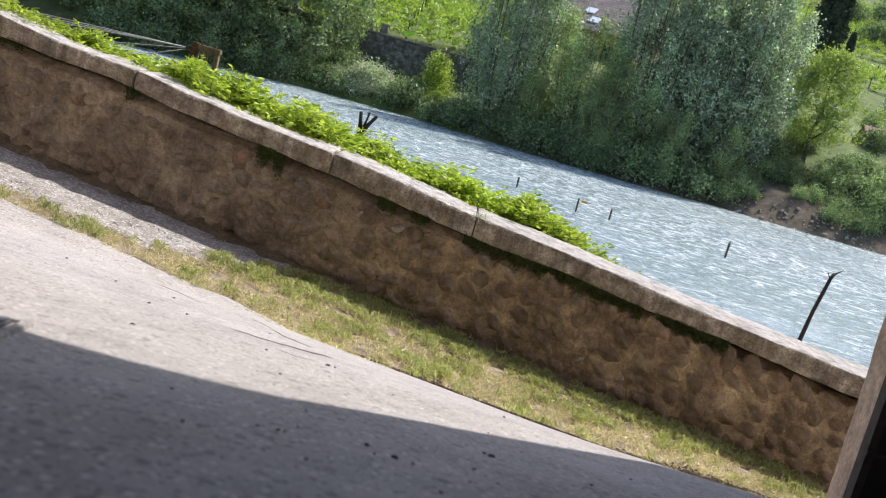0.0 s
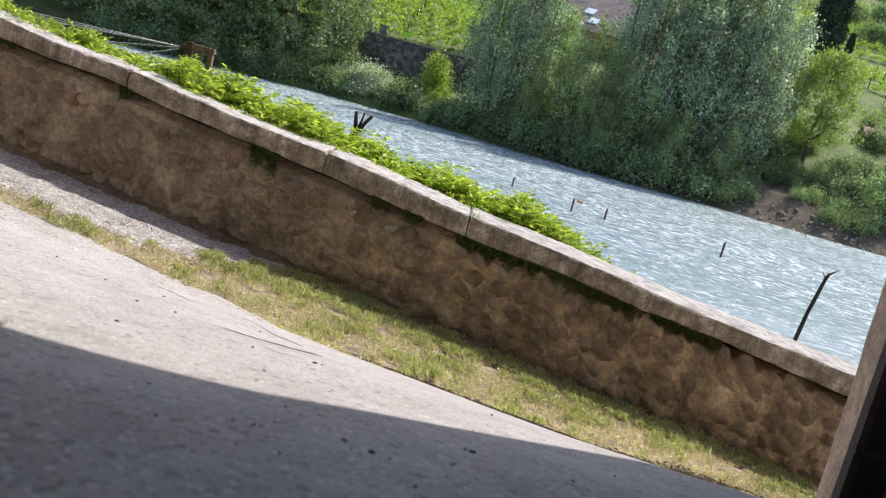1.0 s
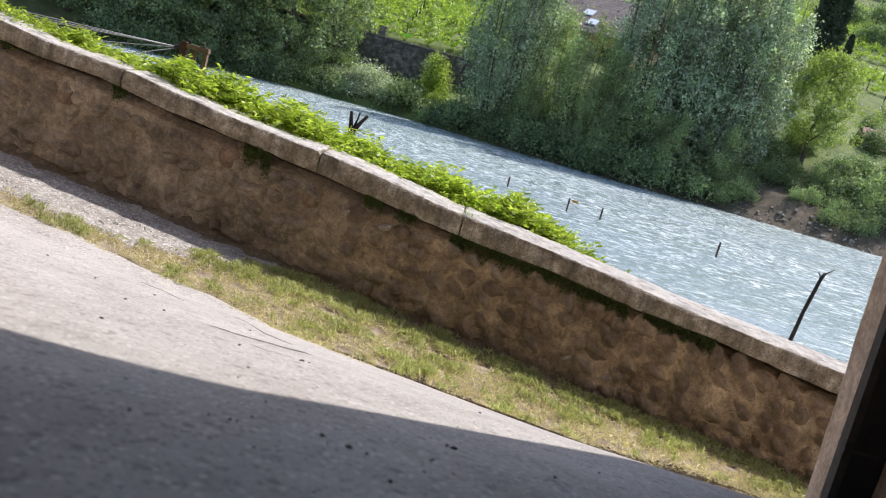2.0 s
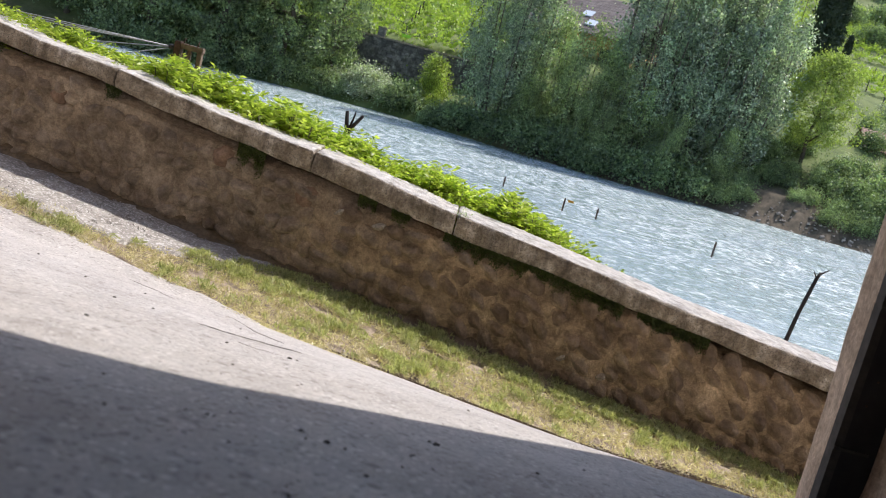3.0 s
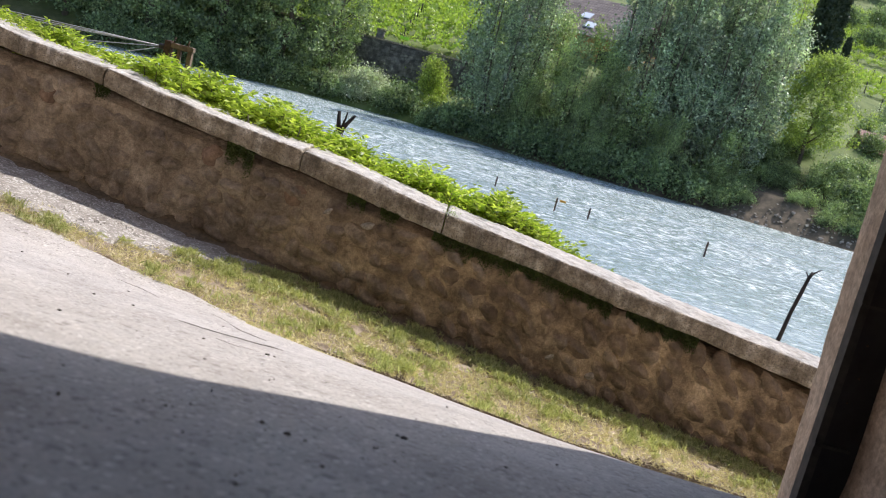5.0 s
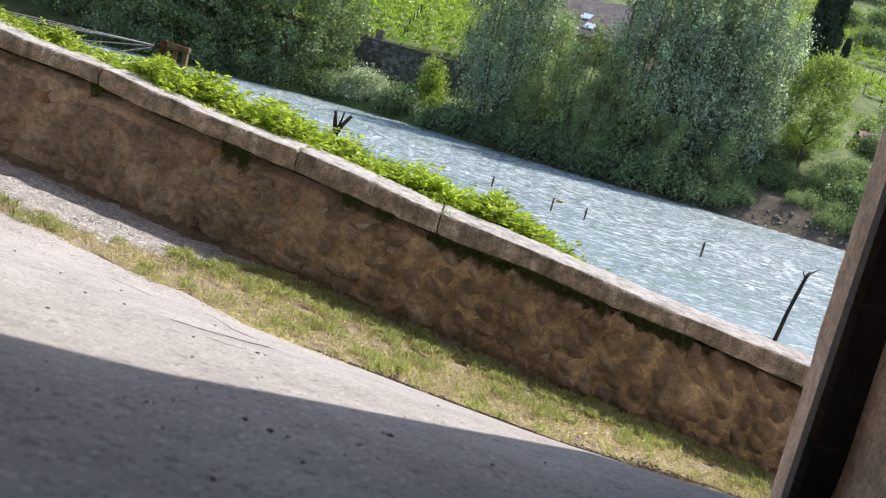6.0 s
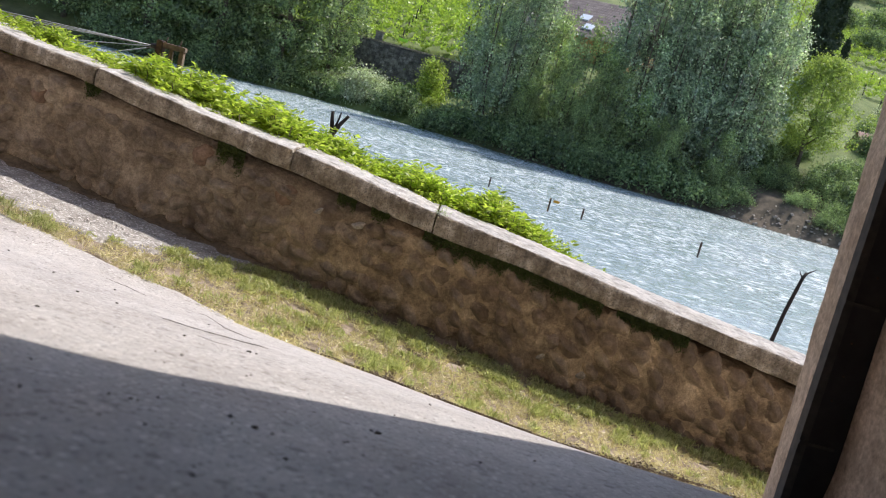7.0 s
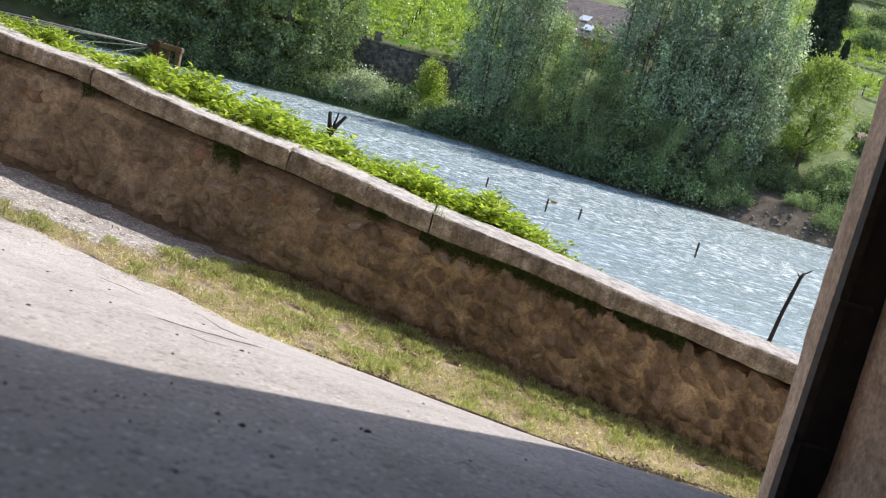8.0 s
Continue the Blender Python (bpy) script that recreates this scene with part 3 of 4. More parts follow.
# ---- far bank ----
def tree(name, seed, height, radius, base, leaf, leaf_len, leaf_wid, n_clumps, per, label, crown_from=0.08, trunk=0.22, shape=1.0, clump=0.75, droop=0.3):
    """A tapered trunk, limbs and a crown of many small leaves in loose clumps with gaps."""
    rng = np.random.default_rng(seed)
    ob = thing(name, base, label, "tree")
    tt = []
    pts = [Vector((0, 0, -0.4))]
    for k in range(1, 7):
        pts.append(Vector((rng.normal() * 0.12 * k / 3, rng.normal() * 0.12 * k / 3, height * 0.9 * k / 6)))
    tt.append((pts, [trunk * (1 - 0.14 * k) for k in range(7)]))
    tips = []
    for k in range(9):
        h = height * rng.uniform(max(0.12, crown_from), 0.8)
        w = rng.uniform(0, 2 * math.pi)
        r = radius * rng.uniform(0.5, 0.85)
        p0 = Vector((0, 0, h))
        p2 = Vector((math.cos(w) * r, math.sin(w) * r, h + height * rng.uniform(0.05, 0.2)))
        p1 = p0.lerp(p2, 0.5) + Vector((0, 0, 0.05 * height))
        tubes("limb", [([p0, p1, p2], [trunk * 0.4, trunk * 0.25, trunk * 0.08])], BARK, ob, sides=5)
    tubes("trunk", tt, BARK, ob)
    cs = []
    while len(cs) < n_clumps:
        h = rng.uniform(crown_from, 1.0)
        env = math.sin(math.pi * min(1, (h - crown_from) / (1 - crown_from) * 0.86 + 0.12)) ** (0.6 * shape)
        w = rng.uniform(0, 2 * math.pi)
        lob = 1 + 0.25 * math.sin(3 * w + seed) + 0.18 * math.sin(5 * w + h * 9 + seed * 2)
        r = radius * env * lob * math.sqrt(rng.uniform(0.2, 1.0))
        cs.append((r * math.cos(w), r * math.sin(w), h * height))
    cs = np.array(cs)
    size = rng.uniform(0.5, 1.3, len(cs))
    c = np.repeat(cs, per, 0) + rng.normal(size=(len(cs) * per, 3)) * np.repeat(size, per)[:, None] * clump * np.array([0.5, 0.5, 0.42])
    leaves("crown", c, leaf_len, leaf_wid, leaf, ob, rng=rng, droop=droop)
    return ob


def plume_tree(name, seed, height, radius, base, leaf, leaf_len, leaf_wid, stems, per, label, low=0.03, lean=0.0):
    """Many slender stems that fan up from one stool, each a feathery plume of leaves on short side twigs."""
    rng = np.random.default_rng(seed)
    ob = thing(name, base, label, "tree")
    cs, sizes = [], []
    for k in range(stems):
        w = 2 * math.pi * (k + rng.uniform(-0.3, 0.3)) / stems * 2.4
        out = radius * (0.12 + 0.78 * math.sqrt((k + 0.5) / stems))
        top = height * rng.uniform(0.78, 1.0) * (1 - 0.34 * (out / radius) ** 2)
        p0 = np.array([0.25 * math.cos(w), 0.25 * math.sin(w), -0.4])
        p2 = np.array([out * math.cos(w) + lean, out * math.sin(w), top])
        p1 = np.array([out * 1.05 * math.cos(w) + 0.3 * lean, out * 1.05 * math.sin(w), top * 0.16])
        path = [tuple((1 - q) ** 2 * p0 + 2 * q * (1 - q) * p1 + q * q * p2) for q in np.linspace(0, 1, 7)]
        r0 = 0.03 + 0.0035 * height
        tubes("limb" if k else "trunk", [(path, [r0 * (1 - 0.86 * q) for q in np.linspace(0, 1, 7)])], BARK, ob, sides=5)
        twigs = int(38 + 4.6 * top)
        for q in rng.uniform(low, 1.0, twigs) ** 0.6:
            p = (1 - q) ** 2 * p0 + 2 * q * (1 - q) * p1 + q * q * p2
            reach = radius * (0.10 + 0.34 * math.sin(math.pi * min(1, 0.3 + 0.68 * q))) * rng.uniform(0.25, 1.0)
            a = rng.uniform(0, 2 * math.pi)
            spot = p + np.array([reach * math.cos(a), reach * math.sin(a), reach * rng.uniform(0.0, 0.7)])
            size = rng.uniform(0.13, 0.42)
            if noise.noise(Vector(spot * (0.85, 0.85, 0.6)) + Vector((seed * 7, 0, 0))) < -0.10:
                continue  # a hollow between the branches
            cs.append(spot)
            sizes.append(size * (1.15 - 0.35 * q))
    cs, sizes = np.array(cs), np.array(sizes)
    c = np.repeat(cs, per, 0) + rng.normal(size=(len(cs) * per, 3)) * np.repeat(sizes, per)[:, None] * np.array([0.85, 0.85, 1.35])
    leaves("crown", c[c[:, 2] > 0.1], leaf_len, leaf_wid, leaf, ob, rng=rng, droop=0.4)
    return ob


def on_land(x, y, dz=0.0):
    return (x, y, float(land(x, y)) + dz)


poplar = plume_tree("poplar", 1, 13.0, 2.9, on_land(0.9, 50.6), POPLAR, 0.135, 0.09, 19, 46, "grey-green poplar with fluttering pale leaves on the river bank")
poplar2 = plume_tree("poplar", 2, 16.0, 2.8, on_land(8.8, 48.6), POPLAR, 0.135, 0.09, 17, 42, "tall grey-green poplar leaning over the river bank")
willow = plume_tree("willow", 3, 7.8, 2.7, on_land(5.0, 49.0), WILLOW, 0.16, 0.075, 13, 40, "green willow with low branches over the water")
alder = tree("alder", 4, 11.0, 3.2, on_land(-12.6, 53.4), ALDER, 0.17, 0.125, 330, 56, "dark green alder crowding the river bank", crown_from=0.03, clump=0.50)
for src, places in ((poplar, ((12.1, 48.2, 0.98, 1.0), (14.2, 49.0, 1.0, 2.2))),
                    (poplar2, ((12.4, 52.6, 0.95, 3.0),)),
                    (willow, ((7.4, 47.6, 0.74, 1.3), (10.4, 46.6, 0.5, 2.6), (13.3, 46.9, 0.5, 4.4), (2.7, 49.0, 0.5, 2.0), (6.0, 47.0, 0.5, 3.3))),
                    (alder, ((-16.3, 52.4, 0.95, 1.0), (-20.3, 51.4, 1.0, 2.0), (-24.6, 50.0, 0.9, 3.0), (-29, 49.0, 1.0, 4.2), (-18.5, 57, 1.2, 0.4), (-24, 56, 1.2, 5.9), (-14.5, 56.5, 0.9, 2.9), (-9.9, 55.2, 0.66, 1.9)))):
    for x, y, s, w in places:
        copy_thing(src, Matrix.Translation(on_land(x, y)) @ Matrix.Rotation(w, 4, "Z") @ Matrix.Scale(s, 4))
robinia = tree("robinia", 9, 6.4, 2.3, on_land(18.7, 50.0), ROBINIA, 0.12, 0.07, 270, 85, "airy yellow-green robinia above an eroded bank", crown_from=0.22, trunk=0.13, clump=0.46)

# retaining wall under the vineyard
ret = thing("retaining_wall", on_land(-6, 57.2, -0.36), "grey dry-stone retaining wall below a vineyard", "wall", kind="structure")
bm = bmesh.new()
box(bm, (-12, 0, -1), (7.5, 0.5, 2.75), 0.05)
part("wall_core", bm, FAR_STONE, ret)

cyp = tree("cypress", 21, 9.5, 1.15, on_land(28.2, 80), CYPRESS, 0.26, 0.09, 900, 75, "dark slender cypress on a vineyard hillside", crown_from=0.02, shape=0.7, clump=0.4, droop=-1.2)
# ---- the doorway's rail ----
rail = thing("door_rail", (1.22, 2.17, 2.0), "dark painted steel door rail fixed to a plastered jamb", "door rail")


def upright_strip(name, x_lo, x_hi, y0, y1, z0, z1, material, parent, label=""):
    """A strip that follows the leaning jamb, with square edges."""
    vs, fs = [], []
    for z in np.linspace(z0, z1, 16):
        a, c = x_lo(z), x_hi(z)
        vs += [Vector(p) - rail.location for p in ((a, y0, z), (c, y0, z), (c, y1, z), (a, y1, z))]
    for i in range(15):
        for k in range(4):
            k2 = (k + 1) % 4
            fs.append((4 * i + k, 4 * i + k2, 4 * i + 4 + k2, 4 * i + 4 + k))
    fs += [(3, 2, 1, 0), (60, 61, 62, 63)]
    return mesh_ob(name, vs, fs, material, parent, label, smooth=False)


channel = upright_strip("channel", lambda z: jamb_step(z) + 0.019, lambda z: jamb_inner(z) + 0.004, 2.172, 2.196, 1.9, 4.9, DARK_STEEL, rail)
upright_strip("flange", lambda z: jamb_step(z) - 0.004, lambda z: jamb_step(z) + 0.0185, 2.160, 2.198, 1.9, 4.9, FLANGE, rail, "worn grey-brown edge strip")
for z in (2.335, 2.722, 3.6):
    upright_strip("strap", lambda q: jamb_step(q) - 0.006, lambda q: jamb_inner(q) - 0.03, 2.152, 2.159, z - 0.004, z + 0.004, FLANGE, channel, "dull fixing strap")
for z, f_ in ((2.62, 0.45), (2.53, 0.5), (2.46, 0.42), (2.80, 0.55)):
    bm = bmesh.new()
    bmesh.ops.create_icosphere(bm, subdivisions=1, radius=0.0035)
    spot = part("rivet", bm, RUST, channel)
    spot.location = Vector((jamb_step(z) * (1 - f_) + jamb_inner(z) * f_, 2.171, z)) - rail.location

# ---- cobbles in the wall ----
def dome_mesh(seed):
    """A worn cobble, flattened, uneven, its back lost in the mortar."""
    r = random.Random(seed)
    vs, fs, sides = [], [], 12
    radii = (1.04, 0.86, 0.64, 0.36, 0.0)
    for s in radii:
        for k in range(sides):
            w = 2 * math.pi * k / sides
            q = s * (1 + 0.13 * math.sin(2 * w + seed) + 0.10 * math.sin(3 * w + 2 * seed) + 0.05 * math.sin(5 * w + seed))
            vs.append((q * math.cos(w), -(1 - s * s) * (1 + (r.uniform(-0.1, 0.1) if s else 0)) + 0.06, q * math.sin(w)))
    for j in range(len(radii) - 1):
        for k in range(sides):
            k2 = (k + 1) % sides
            fs.append((j * sides + k, j * sides + k2, (j + 1) * sides + k2, (j + 1) * sides + k))
    me = bpy.data.meshes.new("cobble")
    me.from_pydata(vs, [], fs)
    me.validate()
    me.polygons.foreach_set("use_smooth", [True] * len(me.polygons))
    me.materials.append(COBBLE)
    return me


DOMES, DUSTY = [dome_mesh(k) for k in range(7)], [dome_mesh(k) for k in range(7)]
for me in DUSTY:
    me.materials[0] = DUSTY_COBBLE
for k, (x, z, a, c, w, proud) in enumerate(STONES):
    ob = new("cobble", (DOMES if x > stone_rng.uniform(-0.6, 1.6) else DUSTY)[k % 7])
    ob.parent = wall
    ob.location = Vector((x, face_y(x) + 0.012 + 0.024 * noise.noise((x * 5, z * 5, 0)) + 0.003, z)) - wall.location
    ob.rotation_euler = (0, -w, 0)
    ob.scale = (a * 1.02, 0.026 + 0.036 * proud, c * 1.02)
for x, z, a, c, w in ((-0.42, 2.265, 0.05, 0.018, 35), (-0.235, 2.235, 0.034, 0.02, 10), (0.775, 1.87, 0.032, 0.02, 40), (0.98, 1.83, 0.03, 0.022, 20)):
    ob = new("pale_stone", dome_mesh(31))
    ob.data.materials[0] = PALE_STONE
    ob.parent = wall
    ob.location = Vector((x, face_y(x) + 0.004, z)) - wall.location
    ob.rotation_euler = (0, -radians(w), 0)
    ob.scale = (a, 0.020, c * 0.85)
red_me = dome_mesh(12)
red_me.materials[0] = RED_COBBLE
for x, z, a, c in ((-1.06, 2.36, 0.056, 0.05), (-1.93, 2.43, 0.05, 0.038), (-0.62, 2.28, 0.055, 0.05)):
    ob = new("reddish_cobble", red_me)
    ob.parent = wall
    ob.location = Vector((x, face_y(x) + 0.006, z)) - wall.location
    ob.scale = (a, 0.026, c)

# moss in the bed joint
rng = np.random.default_rng(12)
cs = []
for x0, x1, thick, n in ((0.08, 0.98, 0.030, 1500), (1.05, 1.40, 0.026, 1100), (-0.99, -0.90, 0.035, 350), (-0.90, -0.85, 0.05, 120), (-0.36, -0.27, 0.022, 260), (-0.19, -0.10, 0.02, 220), (-2.45, -2.25, 0.015, 160), (-1.70, -1.62, 0.025, 120)):
    n *= 5
    x = rng.uniform(x0, x1, n)
    fall = np.abs(rng.normal(size=n)) * thick * (0.5 + 0.7 * np.abs(np.sin(x * 31)))
    cs.append(np.stack([x, face_y(x) - 0.008 + rng.normal(size=n) * 0.006, np.interp(x, *BED) + 0.004 - fall], 1))
moss = leaves("moss", np.concatenate(cs), 0.012, 0.005, MOSS, rng=rng, up=0.3)
tagged(moss, "dark green moss along the joint below the coping", "moss", kind="stuff")

# ---- damp earth heaped against the foot of the wall ----
xs = spread((-3.2, 2.0, 0.02))
verts, faces = [], []
for x in xs:
    wide = 0.075 + 0.035 * noise.noise((x * 2.3, 1, 0)) + 0.03 * noise.noise((x * 9, 4, 0))
    high = 0.06 + 0.03 * noise.noise((x * 3, 7, 0)) + 0.02 * noise.noise((x * 13, 2, 0))
    for k in range(6):
        u = k / 5
        y = face_y(x) + 0.03 - (wide + 0.03) * u
        verts.append((x, y, float(land(x, y)) - 0.004 + high * (1 - u) ** 1.6 + 0.007 * noise.noise((x * 45, y * 45, 0)) * (u < 1)))
for i in range(len(xs) - 1):
    for k in range(5):
        faces.append((i * 6 + k, i * 6 + k + 1, (i + 1) * 6 + k + 1, (i + 1) * 6 + k))
soil = mesh_ob("soil", verts, faces, EARTH)
tagged(soil, "dark damp soil heaped against the foot of a stone wall", "soil", kind="stuff")

# ---- grass strip ----
rng = np.random.default_rng(21)


def turf_points(n, seed):
    r = np.random.default_rng(seed)
    x, y = r.uniform(-2.8, 2.0, n), r.uniform(2.98, 4.1, n)
    e = apron_edge(x)
    far_lim = np.where(x < -1.2, e + 0.20 + 0.06 * np.sin(x * 7) + 0.04 * np.sin(x * 23), np.interp(x, (-1.2, -0.95, -0.6, -0.2), (3.52, 3.76, 3.97, 4.2)))
    far_lim = np.minimum(far_lim, face_y(x) + 0.02)
    near_lim = e - 0.025 + 0.07 * np.exp(-((x - 0.65) / 0.4) ** 2) + 0.03 * np.clip(np.sin(x * 6 + 1) + np.sin(x * 15), 0, 2)
    patch = np.array([0.75 * noise.noise((a * 4.5, b_ * 6.0, 2.0)) + 0.9 * noise.noise((a * 12, b_ * 14, 5)) for a, b_ in zip(x, y)])
    keep = (y > near_lim) & (y < far_lim)
    return x[keep], y[keep], patch[keep]


x, y, p = turf_points(80000, 1)
k = p + 0.5 * rng.random(len(p)) - 0.25 > 0.33 + 0.2 * (x > 0.6) * (y < 3.4) - 0.3 * (y > 3.6) + 0.12 * (x < -1.0)
x, y = x[k], y[k]
tall = 1 + 0.7 * np.exp(-((y - face_y(x) + 0.22) / 0.12) ** 2)
pts = np.stack([x, y, land(x, y) + 0.006], 1)
lawn = leaves("grass", pts[::2], 0.026, 0.0042, GRASS, rng=rng, up=0.5)
tagged(lawn, "short green grass strip with worn patches by the wall", "grass", kind="stuff")
pick = rng.choice(len(pts), 1500, replace=False)
tuft = np.repeat(pts[pick], 13, 0) + rng.normal(size=(1500 * 13, 3)) * (0.012, 0.012, 0.002) + (0, 0, 0.014)
tufts = leaves("grass", tuft, 0.036, 0.0045, GRASS, rng=rng, up=1.2)
tagged(tufts, "tufts of fresh green grass between dry patches", "grass", kind="stuff")
k = rng.random(len(x)) < 0.10 * (tall > 1.25)
long_grass = leaves("grass", pts[k] + (0, 0, 0.014), 0.05, 0.004, GRASS, rng=rng, up=2.2)
tagged(long_grass, "longer grass blades at the foot of the wall", "grass", kind="stuff")
x, y, p = turf_points(60000, 2)
k = (p < 0.75) & (p > -0.42)
dry = leaves("dry_grass", np.stack([x[k], y[k], land(x[k], y[k]) + 0.001], 1), 0.034, 0.0036, STRAW, rng=rng, up=0.0)
tagged(dry, "dry straw-coloured grass lying on bare earth", "dry grass", kind="stuff")

# loose grit and crumbs along the slab's edge and on the gravel
x = rng.uniform(-0.2, 1.6, 400)
grit_pts = np.stack([x, apron_edge(x) + 0.03 + np.abs(rng.normal(size=400)) * 0.04, 0 * x], 1)
grit_pts = np.concatenate([grit_pts, np.stack([rng.uniform(-3, -0.8, 3200), rng.uniform(3.55, 4.1, 3200), np.zeros(3200)], 1)])
vs, fs = [], []
for px, py, _ in grit_pts:
    s = 0.003 + 0.004 * random.random() ** 2
    z = float(land(px, py))
    o = len(vs)
    vs += [(px - s, py, z), (px + s * 0.8, py - s, z), (px + s, py + s, z), (px, py, z + s * 1.3), (px - s * 0.3, py + s, z + s * 0.4)]
    fs += [(o, o + 1, o + 3), (o + 1, o + 2, o + 3), (o + 2, o + 4, o + 3), (o + 4, o, o + 3)]
grit = mesh_ob("grit", vs, fs, GRAVEL, smooth=False)
tagged(grit, "loose grey grit scattered beside the concrete", "grit", kind="stuff")


# dark crumbs of soil and leaf litter where the turf meets the slab
dirt_rng = np.random.default_rng(77)
x = dirt_rng.uniform(-0.25, 1.7, 2400)
y = apron_edge(x) + np.abs(dirt_rng.normal(size=2400)) * 0.035 * (0.6 + 0.6 * np.sin(x * 7.0)) + 0.012
vs, fs = [], []
for px, py, s in zip(x, y, 0.002 + 0.007 * dirt_rng.random(2400) ** 3):
    z = float(land(px, py)) + 0.002
    o = len(vs)
    vs += [(px - s * 1.4, py, z), (px + s, py - s, z), (px + s * 1.2, py + s * 0.8, z), (px, py, z + s), (px - s * 0.4, py + s, z + s * 0.4)]
    fs += [(o, o + 1, o + 3), (o + 1, o + 2, o + 3), (o + 2, o + 4, o + 3), (o + 4, o, o + 3)]
litter = mesh_ob("soil_crumbs", vs, fs, EARTH, smooth=False)
tagged(litter, "dark soil crumbs and litter along the concrete edge", "soil", kind="stuff")


# ---- crumbs on the apron ----
def pebble(x, y, size, seed):
    bm = bmesh.new()
    bmesh.ops.create_icosphere(bm, subdivisions=2, radius=1)
    for v in bm.verts:
        v.co *= 1 + 0.35 * noise.noise(v.co * 1.6 + Vector((seed, 0, 0)))
        v.co = Vector((v.co.x * size * 1.3, v.co.y * size, v.co.z * size * 0.6))
    ob = part("pebble", bm, PEBBLE, smooth=True)
    ob.location = (x, y, float(yard(x, y)) + size * 0.35)
    ob.rotation_euler = (0, 0, seed * 1.7)
    return tagged(ob, "small dark crumb of stone on the concrete", "pebble", "crumbs on the concrete")


for k, (x, y, s) in enumerate(((-0.191, 1.895, 0.008), (-0.175, 1.90, 0.005), (-0.554, 1.585, 0.006), (-0.032, 1.063, 0.005), (0.159, 1.275, 0.008), (0.148, 1.284, 0.005), (-0.719, 2.149, 0.006), (-0.621, 2.177, 0.006),
                               (-0.331, 1.838, 0.005), (-0.236, 1.509, 0.004), (-0.126, 1.047, 0.003), (0.008, 1.035, 0.006), (-0.238, 0.901, 0.004), (0.07, 0.926, 0.004), (-0.134, 0.993, 0.003), (-0.142, 0.991, 0.0035), (-0.137, 1.193, 0.003), (-0.09, 0.898, 0.003), (0.004, 0.773, 0.004), (0.124, 1.128, 0.003), (0.033, 1.03, 0.003), (-0.167, 0.983, 0.003), (0.33, 1.293, 0.004), (0.252, 1.99, 0.006), (-0.106, 1.489, 0.003),
                               (-0.95, 2.5, 0.006), (-0.8, 2.62, 0.005), (-1.2, 2.7, 0.006), (-0.45, 2.5, 0.005), (-0.41, 1.62, 0.003), (0.05, 1.3, 0.003), (0.12, 1.12, 0.003), (0.45, 1.5, 0.004), (-0.3, 1.05, 0.003))):
    pebble(x, y, s * 0.62, k)

crumb_rng = random.Random(17)
for k in range(30):
    pebble(crumb_rng.uniform(-0.45, 0.75), crumb_rng.uniform(0.75, 1.75), crumb_rng.uniform(0.0008, 0.0019), 60 + k)


def crack(points, wide, label):
    """A crack whose dirty lip stands a little proud of the slab."""
    vs, fs = [], []
    fine = []
    for (x0, y0), (x1, y1) in zip(points, points[1:]):
        for q in range(10):
            fine.append((x0 + (x1 - x0) * q / 10, y0 + (y1 - y0) * q / 10))
    for i, (x, y) in enumerate(fine):
        w = wide * (0.5 + 0.7 * abs(noise.noise((x * 30, y * 30, 1)))) * min(1, i / 4 + 0.2, (len(fine) - i) / 4)
        y += 0.02 * noise.noise((x * 20, 3, 3))
        z = float(yard(x, y))
        vs += [(x, y - 0.004, z - 0.004), (x, y, z + w), (x, y + 0.012, z - 0.004)]
        if i:
            o = 3 * i
            fs += [(o - 3, o, o + 1, o - 2), (o - 2, o + 1, o + 2, o - 1)]
    return tagged(mesh_ob("crack", vs, fs, DIRT), label, "crack", kind="structure")


crack([(-0.493, 2.169), (-0.402, 2.156), (-0.305, 2.205), (-0.216, 2.326)], 0.0036, "long dark crack across the concrete apron")
crack([(-0.617, 2.93), (-0.54, 2.86), (-0.427, 2.62), (-0.30, 2.5)], 0.0018, "thin crack near the edge of the concrete")
crack([(-0.33, 1.93), (-0.27, 1.90), (-0.2, 1.92)], 0.0012, "short hairline crack in the concrete")
crack([(-0.98, 2.95), (-0.85, 2.9), (-0.75, 2.8)], 0.0012, "faint crack across the concrete apron")

# drain cover let into the slab
drain = thing("drain_cover", (-0.738, 0.95, float(yard(-0.738, 0.95)) - 0.0145), "dark cast-iron drain cover set in the concrete", "drain cover")
drain.rotation_euler = (radians(-14.3), 0, radians(14))
bm = bmesh.new()
for lo, hi in (((-0.225, -0.225, -0.03), (-0.208, 0.225, 0.003)), ((0.208, -0.225, -0.03), (0.225, 0.225, 0.003)), ((-0.208, 0.208, -0.03), (0.208, 0.225, 0.003)), ((-0.208, -0.225, -0.03), (0.208, -0.208, 0.003))):
    box(bm, lo, hi, 0.002)
part("frame", bm, CONCRETE, drain)
bm = bmesh.new()
box(bm, (-0.2, -0.2, -0.03), (0.2, 0.2, 0.007), 0.004)
part("plate", bm, PLATE_IRON, drain)


